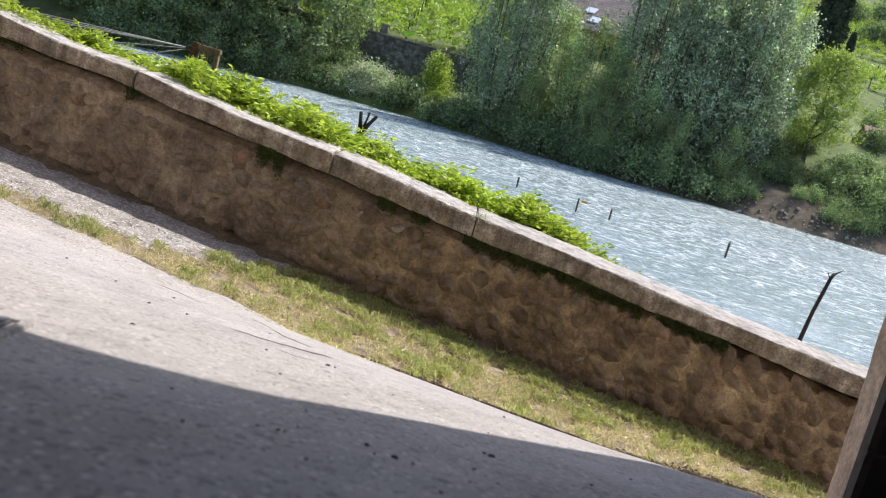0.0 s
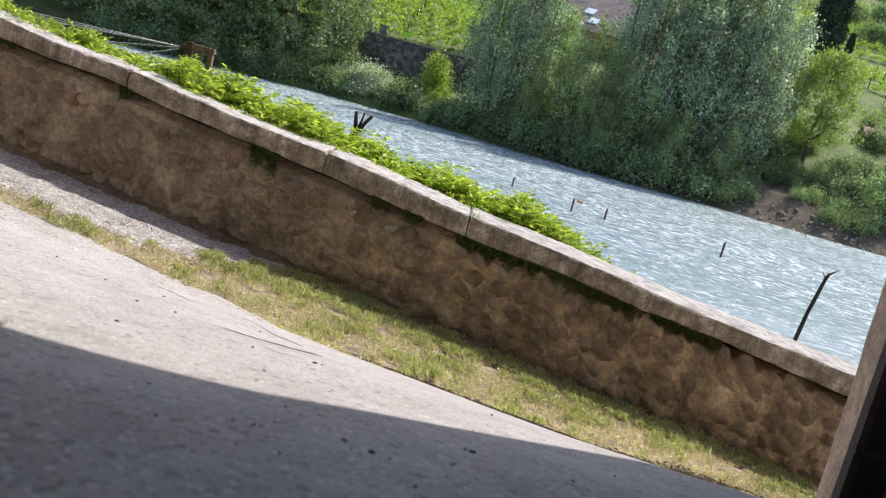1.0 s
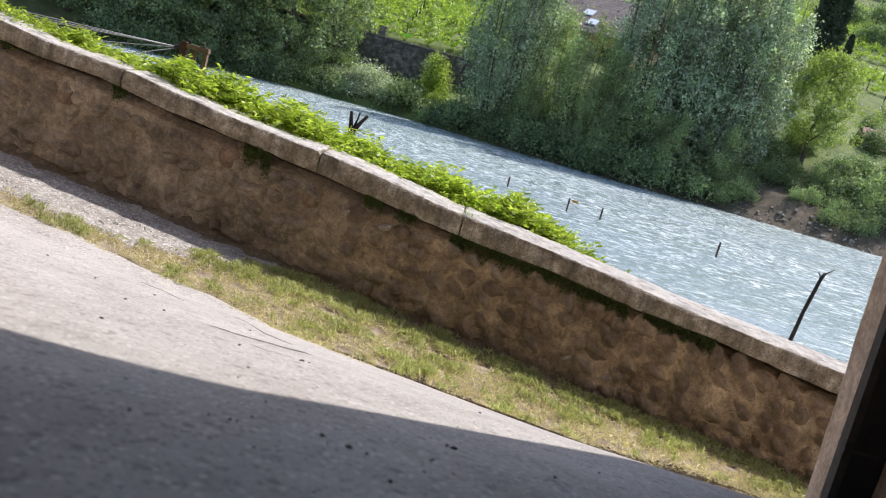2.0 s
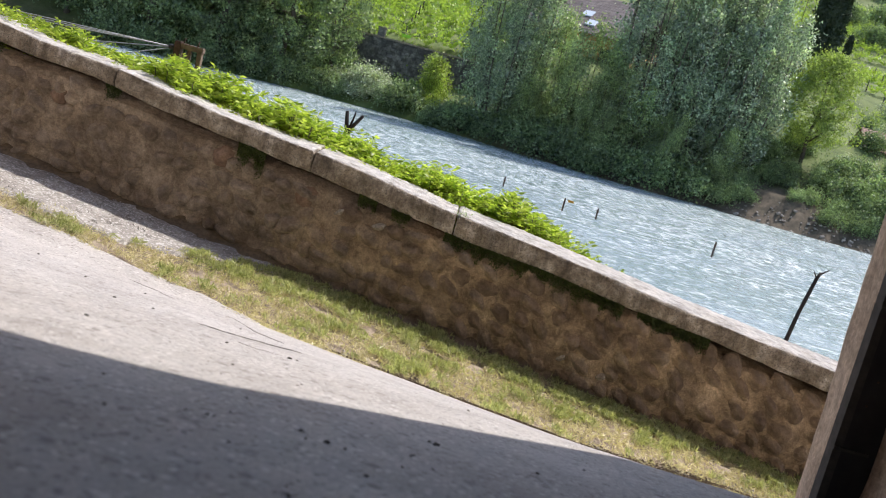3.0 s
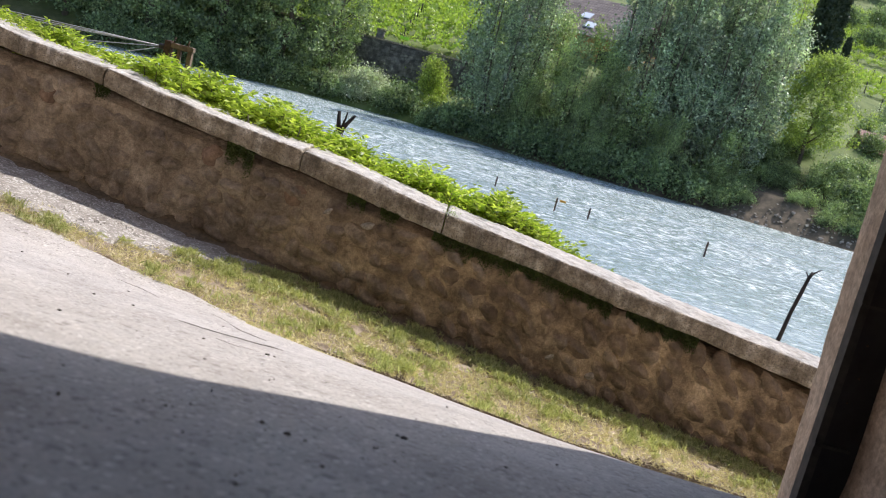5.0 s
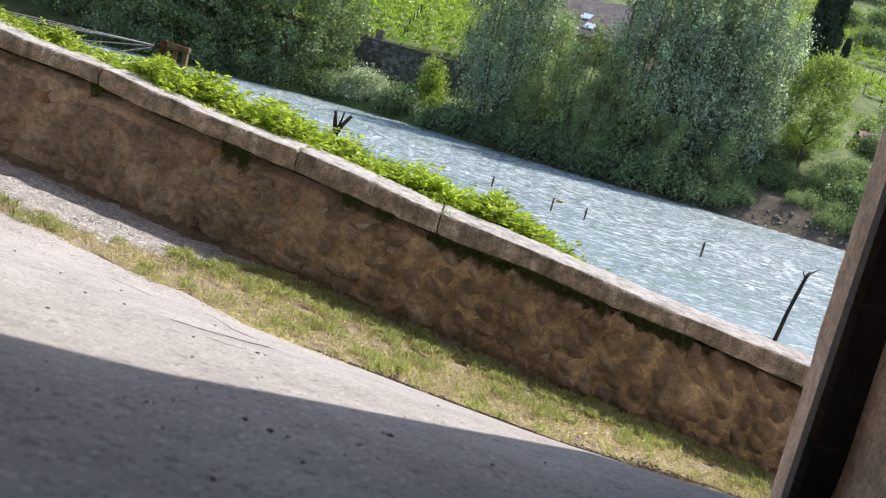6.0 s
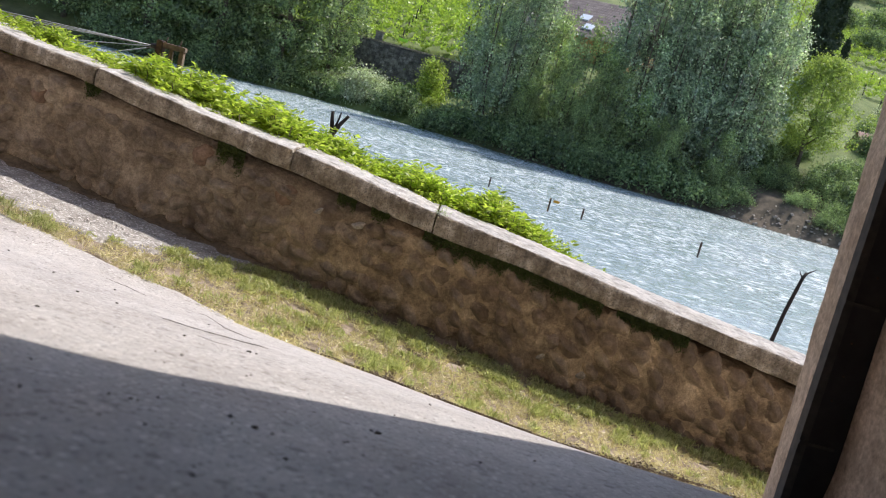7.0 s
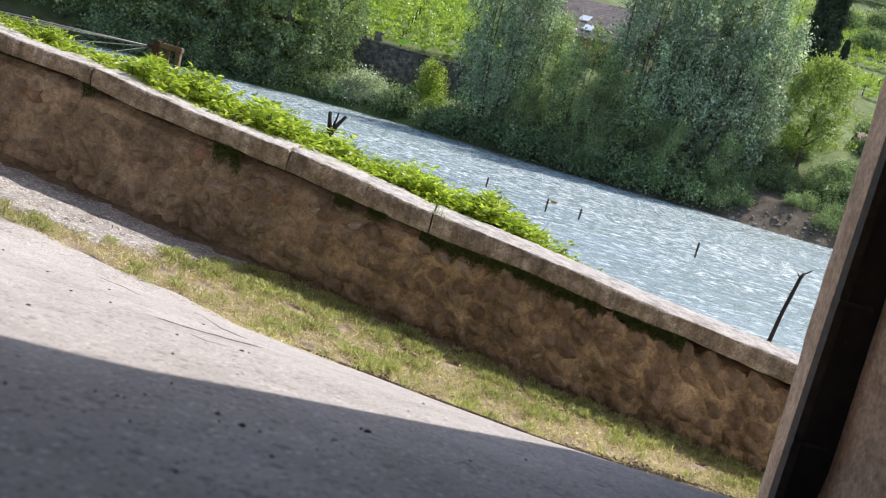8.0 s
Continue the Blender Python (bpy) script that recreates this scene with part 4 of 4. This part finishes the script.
# ---- plants behind the wall ----
def shrub(seed, height, wide, label):
    """Upright stems with feathered leaves, each of paired leaflets."""
    rng = np.random.default_rng(seed)
    ob = thing("shrub", (0, 0, 0), label, "shrub", "shrubs behind the wall")
    stems, lc, ld = [], [], []
    for s in range(36):
        w = rng.uniform(0, 2 * math.pi)
        r0, r1 = rng.uniform(0, 0.06), wide * rng.uniform(0.15, 1.0)
        h = height * rng.uniform(0.82, 1.0) * (1 - 0.12 * r1 / wide)
        base, tip = np.array([r0 * math.cos(w), r0 * math.sin(w), -0.05]), np.array([r1 * math.cos(w), 0.6 * r1 * math.sin(w), h])
        mid = (base + tip) / 2 + np.array([0, 0, 0.1 * h])
        stems.append(([base, mid, tip], [0.006, 0.004, 0.002]))
        for q in np.linspace(0.58, 1.0, 10):
            p = (1 - q) ** 2 * base + 2 * q * (1 - q) * mid + q * q * tip
            for side in range(2):
                a = rng.uniform(0, 2 * math.pi)
                d = np.array([math.cos(a), math.sin(a), rng.uniform(0.05, 0.75)])
                d /= np.linalg.norm(d)
                L = rng.uniform(0.05, 0.10)
                sd = np.cross(d, [0, 0, 1.0])
                sd /= np.linalg.norm(sd) + 1e-6
                for u in (0.35, 0.6, 0.85):
                    for sg in (-1, 1):
                        dd = d * 0.55 + sd * sg * 0.85 + np.array([0, 0, -0.12])
                        dd /= np.linalg.norm(dd)
                        lc.append(p + d * L * u + dd * 0.016)
                        ld.append(dd)
                lc.append(p + d * L * 1.1)
                ld.append(d)
    tubes("stem", stems, BARK, ob, sides=4)
    leaves("foliage", np.array(lc), 0.035, 0.0115, SHRUB, ob, rng=rng, point=np.array(ld) * 2.2)
    return ob


def plant(x, y):
    return (x, y, float(land(x, y)))


bushes = [shrub(1, 0.70, 0.20, "bright green leafy shrub growing behind a stone wall"), shrub(2, 0.66, 0.22, "bright green shrub with feathered leaves behind a wall"), shrub(3, 0.72, 0.18, "sunlit yellow-green shrub behind a stone wall")]
OUTLINE = ((-3.1, -2.2, -1.96, -1.8, -1.616, -1.473, -1.29, -1.157, -1.02, -0.91, -0.845, -0.72, -0.6, -0.4, -0.255, -0.07, 0.178, 0.368, 0.645, 0.8, 0.97),
           (2.87, 2.775, 2.755, 2.735, 2.715, 2.75, 2.755, 2.70, 2.655, 2.695, 2.74, 2.61, 2.63, 2.615, 2.54, 2.56, 2.54, 2.515, 2.41, 2.355, 2.26))
spot_rng = random.Random(6)
first = []
for k, x in enumerate(np.arange(-3.05, 0.96, 0.087)):
    src = bushes[k % 3]
    x = float(x) + spot_rng.uniform(-0.02, 0.02)
    y = 4.47 + 0.06 * math.sin(k * 2.4)
    h = (0.70, 0.66, 0.72)[k % 3]
    top = float(np.interp(x, *OUTLINE)) + spot_rng.uniform(-0.035, 0.03)
    m = Matrix.Translation(plant(x, y)) @ Matrix.Rotation(k * 1.3, 4, "Z") @ Matrix.Scale((top - plant(x, y)[2]) / (h + 0.025), 4)
    if k < 3:
        first.append(m)
    else:
        copy_thing(src, m)
for src, m in zip(bushes, first):
    src.matrix_basis = m

sprig = thing("sprig", (0.13, 3.99, float(np.interp(0.13, *TOP))), "small pale sprig rooted in the coping joint", "weed")
leaves("foliage", np.random.default_rng(4).normal(size=(60, 3)) * (0.022, 0.012, 0.014) + (0, 0, 0.005), 0.014, 0.005, SILVER, sprig, up=0.6)

# ---- line posts and clothes line ----
post = thing("forked_post", (-0.80, 5.93, float(land(-0.8, 5.93))), "dark sawn-off forked branch used as a line post", "post")
g0 = post.location.z
tubes("stem", [([(0, 0, -0.2), (0.01, 0, 0.4), (0.02, 0, 2.40 - g0), (0.035, 0, 2.47 - g0)], [0.03, 0.026, 0.022, 0.021])], DEAD_WOOD, post, sides=9)
tubes("fork", [([(0.035, 0, 2.45 - g0), (0.015, 0, 2.54 - g0), (0.005, 0, 2.605 - g0)], [0.020, 0.014, 0.012]),
               ([(0.035, 0, 2.45 - g0), (0.075, 0, 2.53 - g0), (0.12, 0, 2.60 - g0)], [0.020, 0.014, 0.011]),
               ([(0.045, 0, 2.50 - g0), (0.055, 0.02, 2.56 - g0), (0.062, 0.02, 2.61 - g0)], [0.010, 0.007, 0.006])], DEAD_WOOD, post, sides=8)
stake = thing("stake", (2.42, 5.78, float(land(2.42, 5.78))), "crooked dark branch stake standing behind the wall", "post")
g1 = stake.location.z
tubes("stem", [([(0, 0, -0.2), (0.08, 0.01, 1.60 - g1), (0.13, 0.01, 1.88 - g1), (0.165, 0.05, 2.08 - g1), (0.20, 0.08, 2.22 - g1), (0.225, 0.10, 2.33 - g1), (0.245, 0.11, 2.372 - g1)], [0.02, 0.017, 0.015, 0.013, 0.0135, 0.012, 0.012])], DEAD_WOOD, stake, sides=8)
tubes("twig", [([(0.235, 0.11, 2.355 - g1), (0.27, 0.11, 2.385 - g1), (0.30, 0.11, 2.41 - g1)], [0.007, 0.005, 0.003]), ([(0.225, 0.1, 2.33 - g1), (0.20, 0.1, 2.36 - g1), (0.195, 0.1, 2.375 - g1)], [0.005, 0.004, 0.002])], DEAD_WOOD, stake, sides=5)
line_pts = [(-0.745, 5.93, 2.50), (-0.2, 5.92, 2.475), (0.38, 5.91, 2.445), (0.82, 5.90, 2.41), (1.06, 5.90, 2.40), (1.5, 5.90, 2.39), (1.91, 5.89, 2.385), (2.4, 5.89, 2.37), (2.655, 5.89, 2.355)]
line = tubes("clothes_line", [(line_pts, [0.0006] * len(line_pts))], WIRE, sides=4)
tagged(line, "thin slack wire line strung between two posts", "wire")
for k, (x, z, material, lab) in enumerate(((0.82, 2.405, PEG_YELLOW, "faded yellow clothes peg hanging on a wire"), (1.06, 2.395, PEG, "grey weathered clothes peg hanging on a wire"), (1.91, 2.38, PEG, "grey weathered clothes peg hanging on a wire"), (0.38, 2.44, PEG, "grey weathered clothes peg hanging on a wire"))):
    peg = thing("clothes_peg", (x, 5.9, z), lab, "clothes peg", "pegs on the line")
    long = (0.085, 0.07, 0.10, 0.06)[k]
    for s in (-1, 1):
        bm = bmesh.new()
        box(bm, (-0.005, s * 0.006 - 0.004, -long), (0.005, s * 0.006 + 0.004, 0.012), 0.002)
        jaw = part("jaw", bm, PEG if s < 0 or k else material, peg)
    bm = bmesh.new()
    box(bm, (-0.007, -0.012, -0.02), (0.007, 0.012, -0.012), 0.002)
    part("spring", bm, RUST, jaw)
bm = bmesh.new()
box(bm, (-0.004, -0.003, -0.008), (0.04, 0.003, 0.008), 0.002)
tag = part("tag", bm, PEG_YELLOW)
tag.location = (0.845, 5.9, 2.40)
tagged(tag, "small yellow plastic tag caught on the wire", "tag")

# ---- rusted bracket and cables at the bank ----
gz = float(land(-1.55, 4.78))
bracket = thing("cable_bracket", (-1.55, 4.78, gz), "rusty brown steel bracket that anchors several cables", "bracket")
bm = bmesh.new()
box(bm, (-0.085, -0.03, -0.1), (-0.05, 0.03, 2.815 - gz), 0.004)
part("upright", bm, RUST, bracket)
bm = bmesh.new()
box(bm, (-0.05, -0.025, 2.778 - gz), (0.075, 0.025, 2.808 - gz), 0.004)
arm = part("arm", bm, OLD_TIMBER, bracket, "weathered brown top beam")
for lo, hi in (((0.045, -0.02, -0.1), (0.07, 0.02, 2.778 - gz)), ((-0.012, -0.015, 2.60 - gz), (0.006, 0.015, 2.778 - gz))):
    bm = bmesh.new()
    box(bm, lo, hi, 0.003)
    part("brace", bm, OLD_TIMBER, bracket)
for dx in (-0.045, 0.035):
    tubes("bolt", [([(dx, 0, 2.80 - gz), (dx + 0.008, 0, 2.84 - gz)], [0.004, 0.004])], RUST, arm, sides=6)
tubes("shackle", [([(-0.12, 0, 2.775 - gz), (-0.08, 0, 2.775 - gz)], [0.014, 0.016])], DARK_STEEL, bracket)
for k, (z_end, y_end) in enumerate(((2.73, 4.85), (2.70, 4.80), (2.67, 4.9), (2.45, 4.75), (2.05, 4.8))):
    x_end = -3.6
    cable = tubes("cable", [([(-1.64, 4.78, 2.775), ((-1.64 + x_end) / 2, (4.78 + y_end) / 2, (2.775 + z_end) / 2 - 0.012), (x_end, y_end, z_end)], [0.003] * 3)], WIRE, sides=5)
    tagged(cable, "taut grey steel cable leading to a rusty bracket", "cable", "cables at the bracket")
anchor = thing("cable_post", (-3.6, 4.82, float(land(-3.6, 4.82))), "rusty steel post to which cables run", "post")
bm = bmesh.new()
box(bm, (-0.03, -0.09, -0.1), (0.03, 0.1, 2.85 - anchor.location.z), 0.005)
part("upright", bm, RUST, anchor)
# ---- shrubs and rocks along the far bank ----
def bush(seed, height, radius, leaf, length, width, n, label, category="bush"):
    rng = np.random.default_rng(seed)
    ob = thing("bush", (0, 0, 0), label, category)
    tt = []
    for k in range(7):
        w = rng.uniform(0, 6.28)
        tt.append(([Vector((0, 0, -0.2)), Vector((math.cos(w) * radius * 0.3, math.sin(w) * radius * 0.3, height * 0.4)), Vector((math.cos(w) * radius * 0.6, math.sin(w) * radius * 0.6, height * 0.8))], [0.05, 0.035, 0.015]))
    tubes("stem", tt, BARK, ob, sides=5)
    cs = []
    for _ in range(n // 45):
        h = rng.uniform(0.02, 1) ** 0.8
        w = rng.uniform(0, 6.28)
        r = radius * math.sqrt(max(0.05, 1 - (h * 1.05 - 0.35) ** 2 / 0.5)) * (1 + 0.35 * math.sin(3 * w + seed) + 0.25 * math.sin(7 * h + 2 * w)) * math.sqrt(rng.uniform(0.2, 1))
        cs.append((r * math.cos(w), r * math.sin(w), h * height))
    cs = np.array(cs)
    c = np.repeat(cs, 45, 0) + rng.normal(size=(len(cs) * 45, 3)) * 0.30 * np.repeat(rng.uniform(0.5, 1.7, len(cs)), 45)[:, None]
    leaves("foliage", c, length, width, leaf, ob, rng=rng, up=0.2)
    return ob


silver = bush(1, 2.9, 1.7, SILVER, 0.2, 0.12, 6500, "silvery green bush hanging over the water's edge")
green = bush(2, 4.3, 1.25, BRIGHT_BUSH, 0.18, 0.11, 9000, "bright yellow-green bush on the river bank")
dark = bush(3, 2.0, 1.7, ALDER, 0.18, 0.12, 6000, "dark green bush overhanging the river")
weed = bush(4, 1.2, 1.2, ALDER, 0.14, 0.085, 3600, "low green scrub at the water's edge")
def scatter(src, places):
    """The first place takes the bush itself, the others take copies."""
    for k, (x, y, s) in enumerate(places):
        m = Matrix.Translation(on_land(x, y, -0.1)) @ Matrix.Rotation(k * 1.9, 4, "Z") @ Matrix.Scale(s, 4)
        if k == 0:
            src.matrix_basis = m
        else:
            copy_thing(src, m)


scatter(silver, ((-7.2, 53.0, 0.62), (-5.7, 52.9, 0.68), (-8.9, 53.4, 0.66), (-6.5, 53.4, 0.8), (-8.0, 53.2, 0.7), (24.8, 49.5, 0.6), (21.4, 50.6, 0.5), (22.0, 48.0, 0.4)))
scatter(green, ((-3.15, 53.6, 0.60), (-2.75, 51.9, 0.46), (-3.3, 52.6, 0.36)))
scatter(dark, ((-4.6, 52.5, 0.7), (-11.6, 53.4, 0.7), (-14.6, 52.2, 0.6), (-1.6, 51.0, 0.7), (0.2, 50.0, 0.6), (9.6, 46.6, 0.8), (12.4, 46.6, 0.8), (14.2, 46.2, 0.7), (21.4, 46.5, 0.9), (19.0, 52.2, 0.8), (22.6, 45.4, 1.1), (19.6, 48.0, 0.8), (20.6, 46.9, 0.9), (21.6, 45.2, 0.8), (23.2, 47.0, 1.2), (20.5, 48.9, 0.8), (21.8, 49.6, 0.8), (16.6, 50.2, 0.9), (18.0, 49.0, 0.5), (16.9, 48.7, 0.5), (25.6, 44.6, 1.2), (28.5, 44, 1.3), (25.5, 51.5, 1.0)))
scatter(weed, ((-9.6, 53.0, 0.9), (-12.4, 52.3, 1.1), (-14.0, 51.6, 1.1), (-16.5, 50.9, 1.1), (-19.2, 49.9, 1.2), (-21.6, 49.4, 1.2), (-2.6, 51.0, 0.8), (-0.8, 50.1, 1.2), (1.4, 49.0, 1.2), (3.8, 47.7, 1.2), (5.6, 46.9, 1.2), (7.8, 46.3, 1.2), (9.4, 45.8, 1.2), (11.3, 46.0, 1.2), (2.6, 48.3, 1.2), (6.8, 46.6, 1.1), (18.3, 46.0, 0.6), (19.6, 45.4, 0.6), (15.0, 47.0, 0.6), (18.9, 44.4, 0.55), (20.2, 43.9, 0.6), (17.4, 45.4, 0.4), (16.4, 48.2, 0.7), (14.9, 45.6, 0.45), (17.6, 47.8, 0.6), (20.8, 44.4, 0.7), (13.6, 45.8, 0.7)))

rr = random.Random(8)
rock_meshes = []
for k in range(5):
    bm = bmesh.new()
    bmesh.ops.create_icosphere(bm, subdivisions=2, radius=1)
    for v in bm.verts:
        v.co *= 1 + 0.75 * noise.noise(v.co * 1.9 + Vector((k * 5, 0, 0)))
    me = bpy.data.meshes.new("rock")
    bm.to_mesh(me)
    bm.free()
    me.materials.append(SHORE_ROCK)
    rock_meshes.append(me)
for k in range(130):
    x = rr.uniform(13.8, 21.0)
    y = float(bank(x)) + abs(rr.gauss(0, 0.7)) - 0.05
    s = rr.uniform(0.03, 0.05) if k % 5 else rr.uniform(0.06, 0.11)
    ob = new("rock", rock_meshes[k % 5])
    ob.location = on_land(x, y, s * 0.2)
    ob.rotation_euler = (rr.uniform(-0.3, 0.3), rr.uniform(-0.3, 0.3), rr.uniform(0, 6))
    ob.scale = (s * 1.3, s, s * 0.7)
    tagged(ob, "pale broken rock on the eroded river bank", "rock", "rocks on the far bank")

# ---- stones of the retaining wall ----
rs = random.Random(3)
bm = bmesh.new()
box(bm, (-0.5, -0.5, -0.5), (0.5, 0.5, 0.5), 0.09)
slab_me = bpy.data.meshes.new("stone")
bm.to_mesh(slab_me)
bm.free()
slab_me.materials.append(FAR_STONE)
count = 0
for row in range(13):
    x = -2.9 + rs.uniform(0, 0.2)
    while x < 4.4 and count < 298:
        w = rs.uniform(0.2, 0.46)
        ob = new("stone", slab_me)
        ob.parent = ret
        ob.location = (x + w / 2, -0.02 + rs.uniform(-0.03, 0.03), 0.10 + row * 0.205 + rs.uniform(-0.03, 0.03))
        ob.rotation_euler = (rs.uniform(-0.1, 0.1), rs.uniform(-0.09, 0.09), rs.uniform(-0.1, 0.1))
        ob.scale = (w * 0.93, 0.2, rs.uniform(0.16, 0.22))
        x += w
        count += 1
for k in range(9):
    bm = bmesh.new()
    box(bm, (-12 + k * 2.17, -0.12, 2.752), (-12 + k * 2.17 + 2.15, 0.5, 2.86), 0.02)
    part("cap_stone", bm, COPING, ret)


# ---- hillside house ----
def house_on_hill(x, y, z, wide, deep, high, turn, wall_mat, label, skylights, tile=ROOF_TILE):
    ob = thing("house", (x, y, z), label, "house")
    ob.rotation_euler = (0, 0, turn)
    bm = bmesh.new()
    box(bm, (-wide / 2, -deep / 2, -3), (wide / 2, deep / 2, high), 0.02)
    part("wall", bm, wall_mat, ob)
    rise = deep / 2 * 0.55
    for side in (-1, 1):
        vs, fs = [], []
        nx, ny = int((wide + 0.8) / 0.11), int(deep * 2.5)
        for j in range(ny + 1):
            for i in range(nx + 1):
                u = j / ny
                yy = side * (deep / 2 + 0.4) * (1 - u)
                zz = high - 0.15 + (rise + 0.2) * u + 0.035 * (i % 2) + 0.03 * (1 - (u * ny * 1.0 % 1)) * (j % 2)
                vs.append((-wide / 2 - 0.4 + (wide + 0.8) * i / nx, yy, zz))
        for j in range(ny):
            for i in range(nx):
                a = j * (nx + 1) + i
                fs.append((a, a + 1, a + nx + 2, a + nx + 1))
        roof = mesh_ob("roof", vs, fs, tile, ob, "weathered clay tile roof", smooth=False)
        roof["kind"] = "stuff"
    for sx_, u in skylights:
        bm = bmesh.new()
        box(bm, (-0.4, -0.5, 0.0), (0.4, 0.5, 0.09), 0.02)
        sk = part("skylight", bm, SKYLIGHT, ob, "pale roof window")
        sk.location = (sx_, -(deep / 2 + 0.4) * (1 - u), high - 0.15 + (rise + 0.2) * u + 0.06)
        sk.rotation_euler = (math.atan2(rise + 0.2, deep / 2 + 0.4), 0, 0)
    for sx_ in (-wide * 0.3, 0, wide * 0.3):
        bm = bmesh.new()
        box(bm, (sx_ - 0.45, -deep / 2 - 0.03, high - 2.3), (sx_ + 0.45, -deep / 2 + 0.05, high - 0.9), 0.02)
        win = part("window", bm, DARK_STEEL, ob, "dark window")
        bm = bmesh.new()
        box(bm, (sx_ - 0.55, -deep / 2 - 0.1, high - 2.4), (sx_ + 0.55, -deep / 2 - 0.03, high - 2.31), 0.01)
        part("sill", bm, COPING, win)
    return ob


house_on_hill(7.6, 69.5, 4.5, 9.5, 12.0, 4.2, radians(-24), OCHRE, "ochre rendered house with a tiled roof behind trees", ((-0.1, 0.46), (0.8, 0.24)))
house_on_hill(27.1, 56.4, 4.1, 5.0, 4.0, 1.5, radians(-10), PLASTER, "low farm building with a red tile roof on the slope", (), RED_TILE)

# ---- small things on the vineyard terrace ----
pillar = thing("wall_pillar", (-7.45, 57.45, 4.3), "grey stone pillar at the end of a terrace wall", "pillar")
bm = bmesh.new()
box(bm, (-0.24, -0.22, 0.0), (0.24, 0.22, 0.70), 0.03)
part("shaft", bm, FAR_STONE, pillar)
bm = bmesh.new()
box(bm, (-0.30, -0.28, 0.703), (0.30, 0.28, 0.79), 0.03)
part("cap", bm, COPING, pillar)
crate = thing("crate", (-5.83, 57.42, 4.805), "lime green plastic crate on the terrace wall", "crate")
for lo, hi in (((-0.28, -0.16, 0.0), (0.28, 0.16, 0.03)), ((-0.28, -0.16, 0.03), (0.28, -0.135, 0.2)), ((-0.28, 0.135, 0.03), (0.28, 0.16, 0.2)), ((-0.28, -0.135, 0.03), (-0.255, 0.135, 0.2)), ((0.255, -0.135, 0.03), (0.28, 0.135, 0.2))):
    bm = bmesh.new()
    box(bm, lo, hi, 0.006)
    part("panel", bm, LIME, crate)

# ---- hillside: vines, cypress, scrub ----
def vine_row(x0, x1, y, seed):
    rng = np.random.default_rng(seed)
    n = int((x1 - x0) * 130)
    x = rng.uniform(x0, x1, n)
    yy = y + 0.5 * np.sin(x * 0.2 + seed) + rng.normal(size=n) * 0.28
    z = land(x, yy) + 0.15 + np.abs(rng.normal(size=n)) * 0.34 + 0.3 * np.sin(x * 2.1 + seed) ** 2
    ob = thing("vine_row", on_land((x0 + x1) / 2, y), "row of bright green vines on a terraced slope", "vines", "vine rows on the slope")
    leaves("foliage", np.stack([x, yy, z], 1) - np.array(ob.location), 0.19, 0.15, VINE, ob, rng=rng, up=0.2)
    for px in np.arange(x0, x1, 4.0):
        tubes("post", [([Vector(on_land(px, y, -0.2)) - ob.location, Vector(on_land(px, y, 1.05)) - ob.location], [0.05, 0.05])], DEAD_WOOD, ob, sides=5)
    return ob


for k in range(11):
    vine_row(-14, 3, 58.1 + k * 1.9, k)
for k in range(16):
    vine_row(33.5 if k < 3 else 27 + 0.8 * k, 46 + 1.6 * k, 72 + k * 4.2 + (3 if k > 5 else 0), 40 + k)
small_cyp = copy_thing(cyp, Matrix.Translation(on_land(37.0, 97)) @ Matrix.Scale(0.3, 4))
for k, (x, y, s) in enumerate(((30.5, 66, 0.9), (32.5, 67, 1.1), (34.5, 68, 1.2), (31, 63.5, 0.7), (32, 70.5, 0.9), (30, 69, 0.8), (34, 74, 0.9), (35, 72, 0.6), (39.5, 80, 0.7), (33.5, 64, 0.7), (24.5, 55, 0.8), (36, 66, 0.7), (42, 86, 0.7), (44, 108, 1.6), (52, 128, 2.0), (60, 133, 2.2), (46, 125, 1.8), (-2, 90, 2.0), (-8, 92, 2.2), (-14, 88, 2.0), (3, 95, 2.0), (66, 160, 3.2), (56, 158, 3.0), (74, 168, 3.4))):
    copy_thing((silver, dark, weed)[k % 3], Matrix.Translation(on_land(x, y, -0.1)) @ Matrix.Rotation(k * 2.2, 4, "Z") @ Matrix.Scale(s, 4))
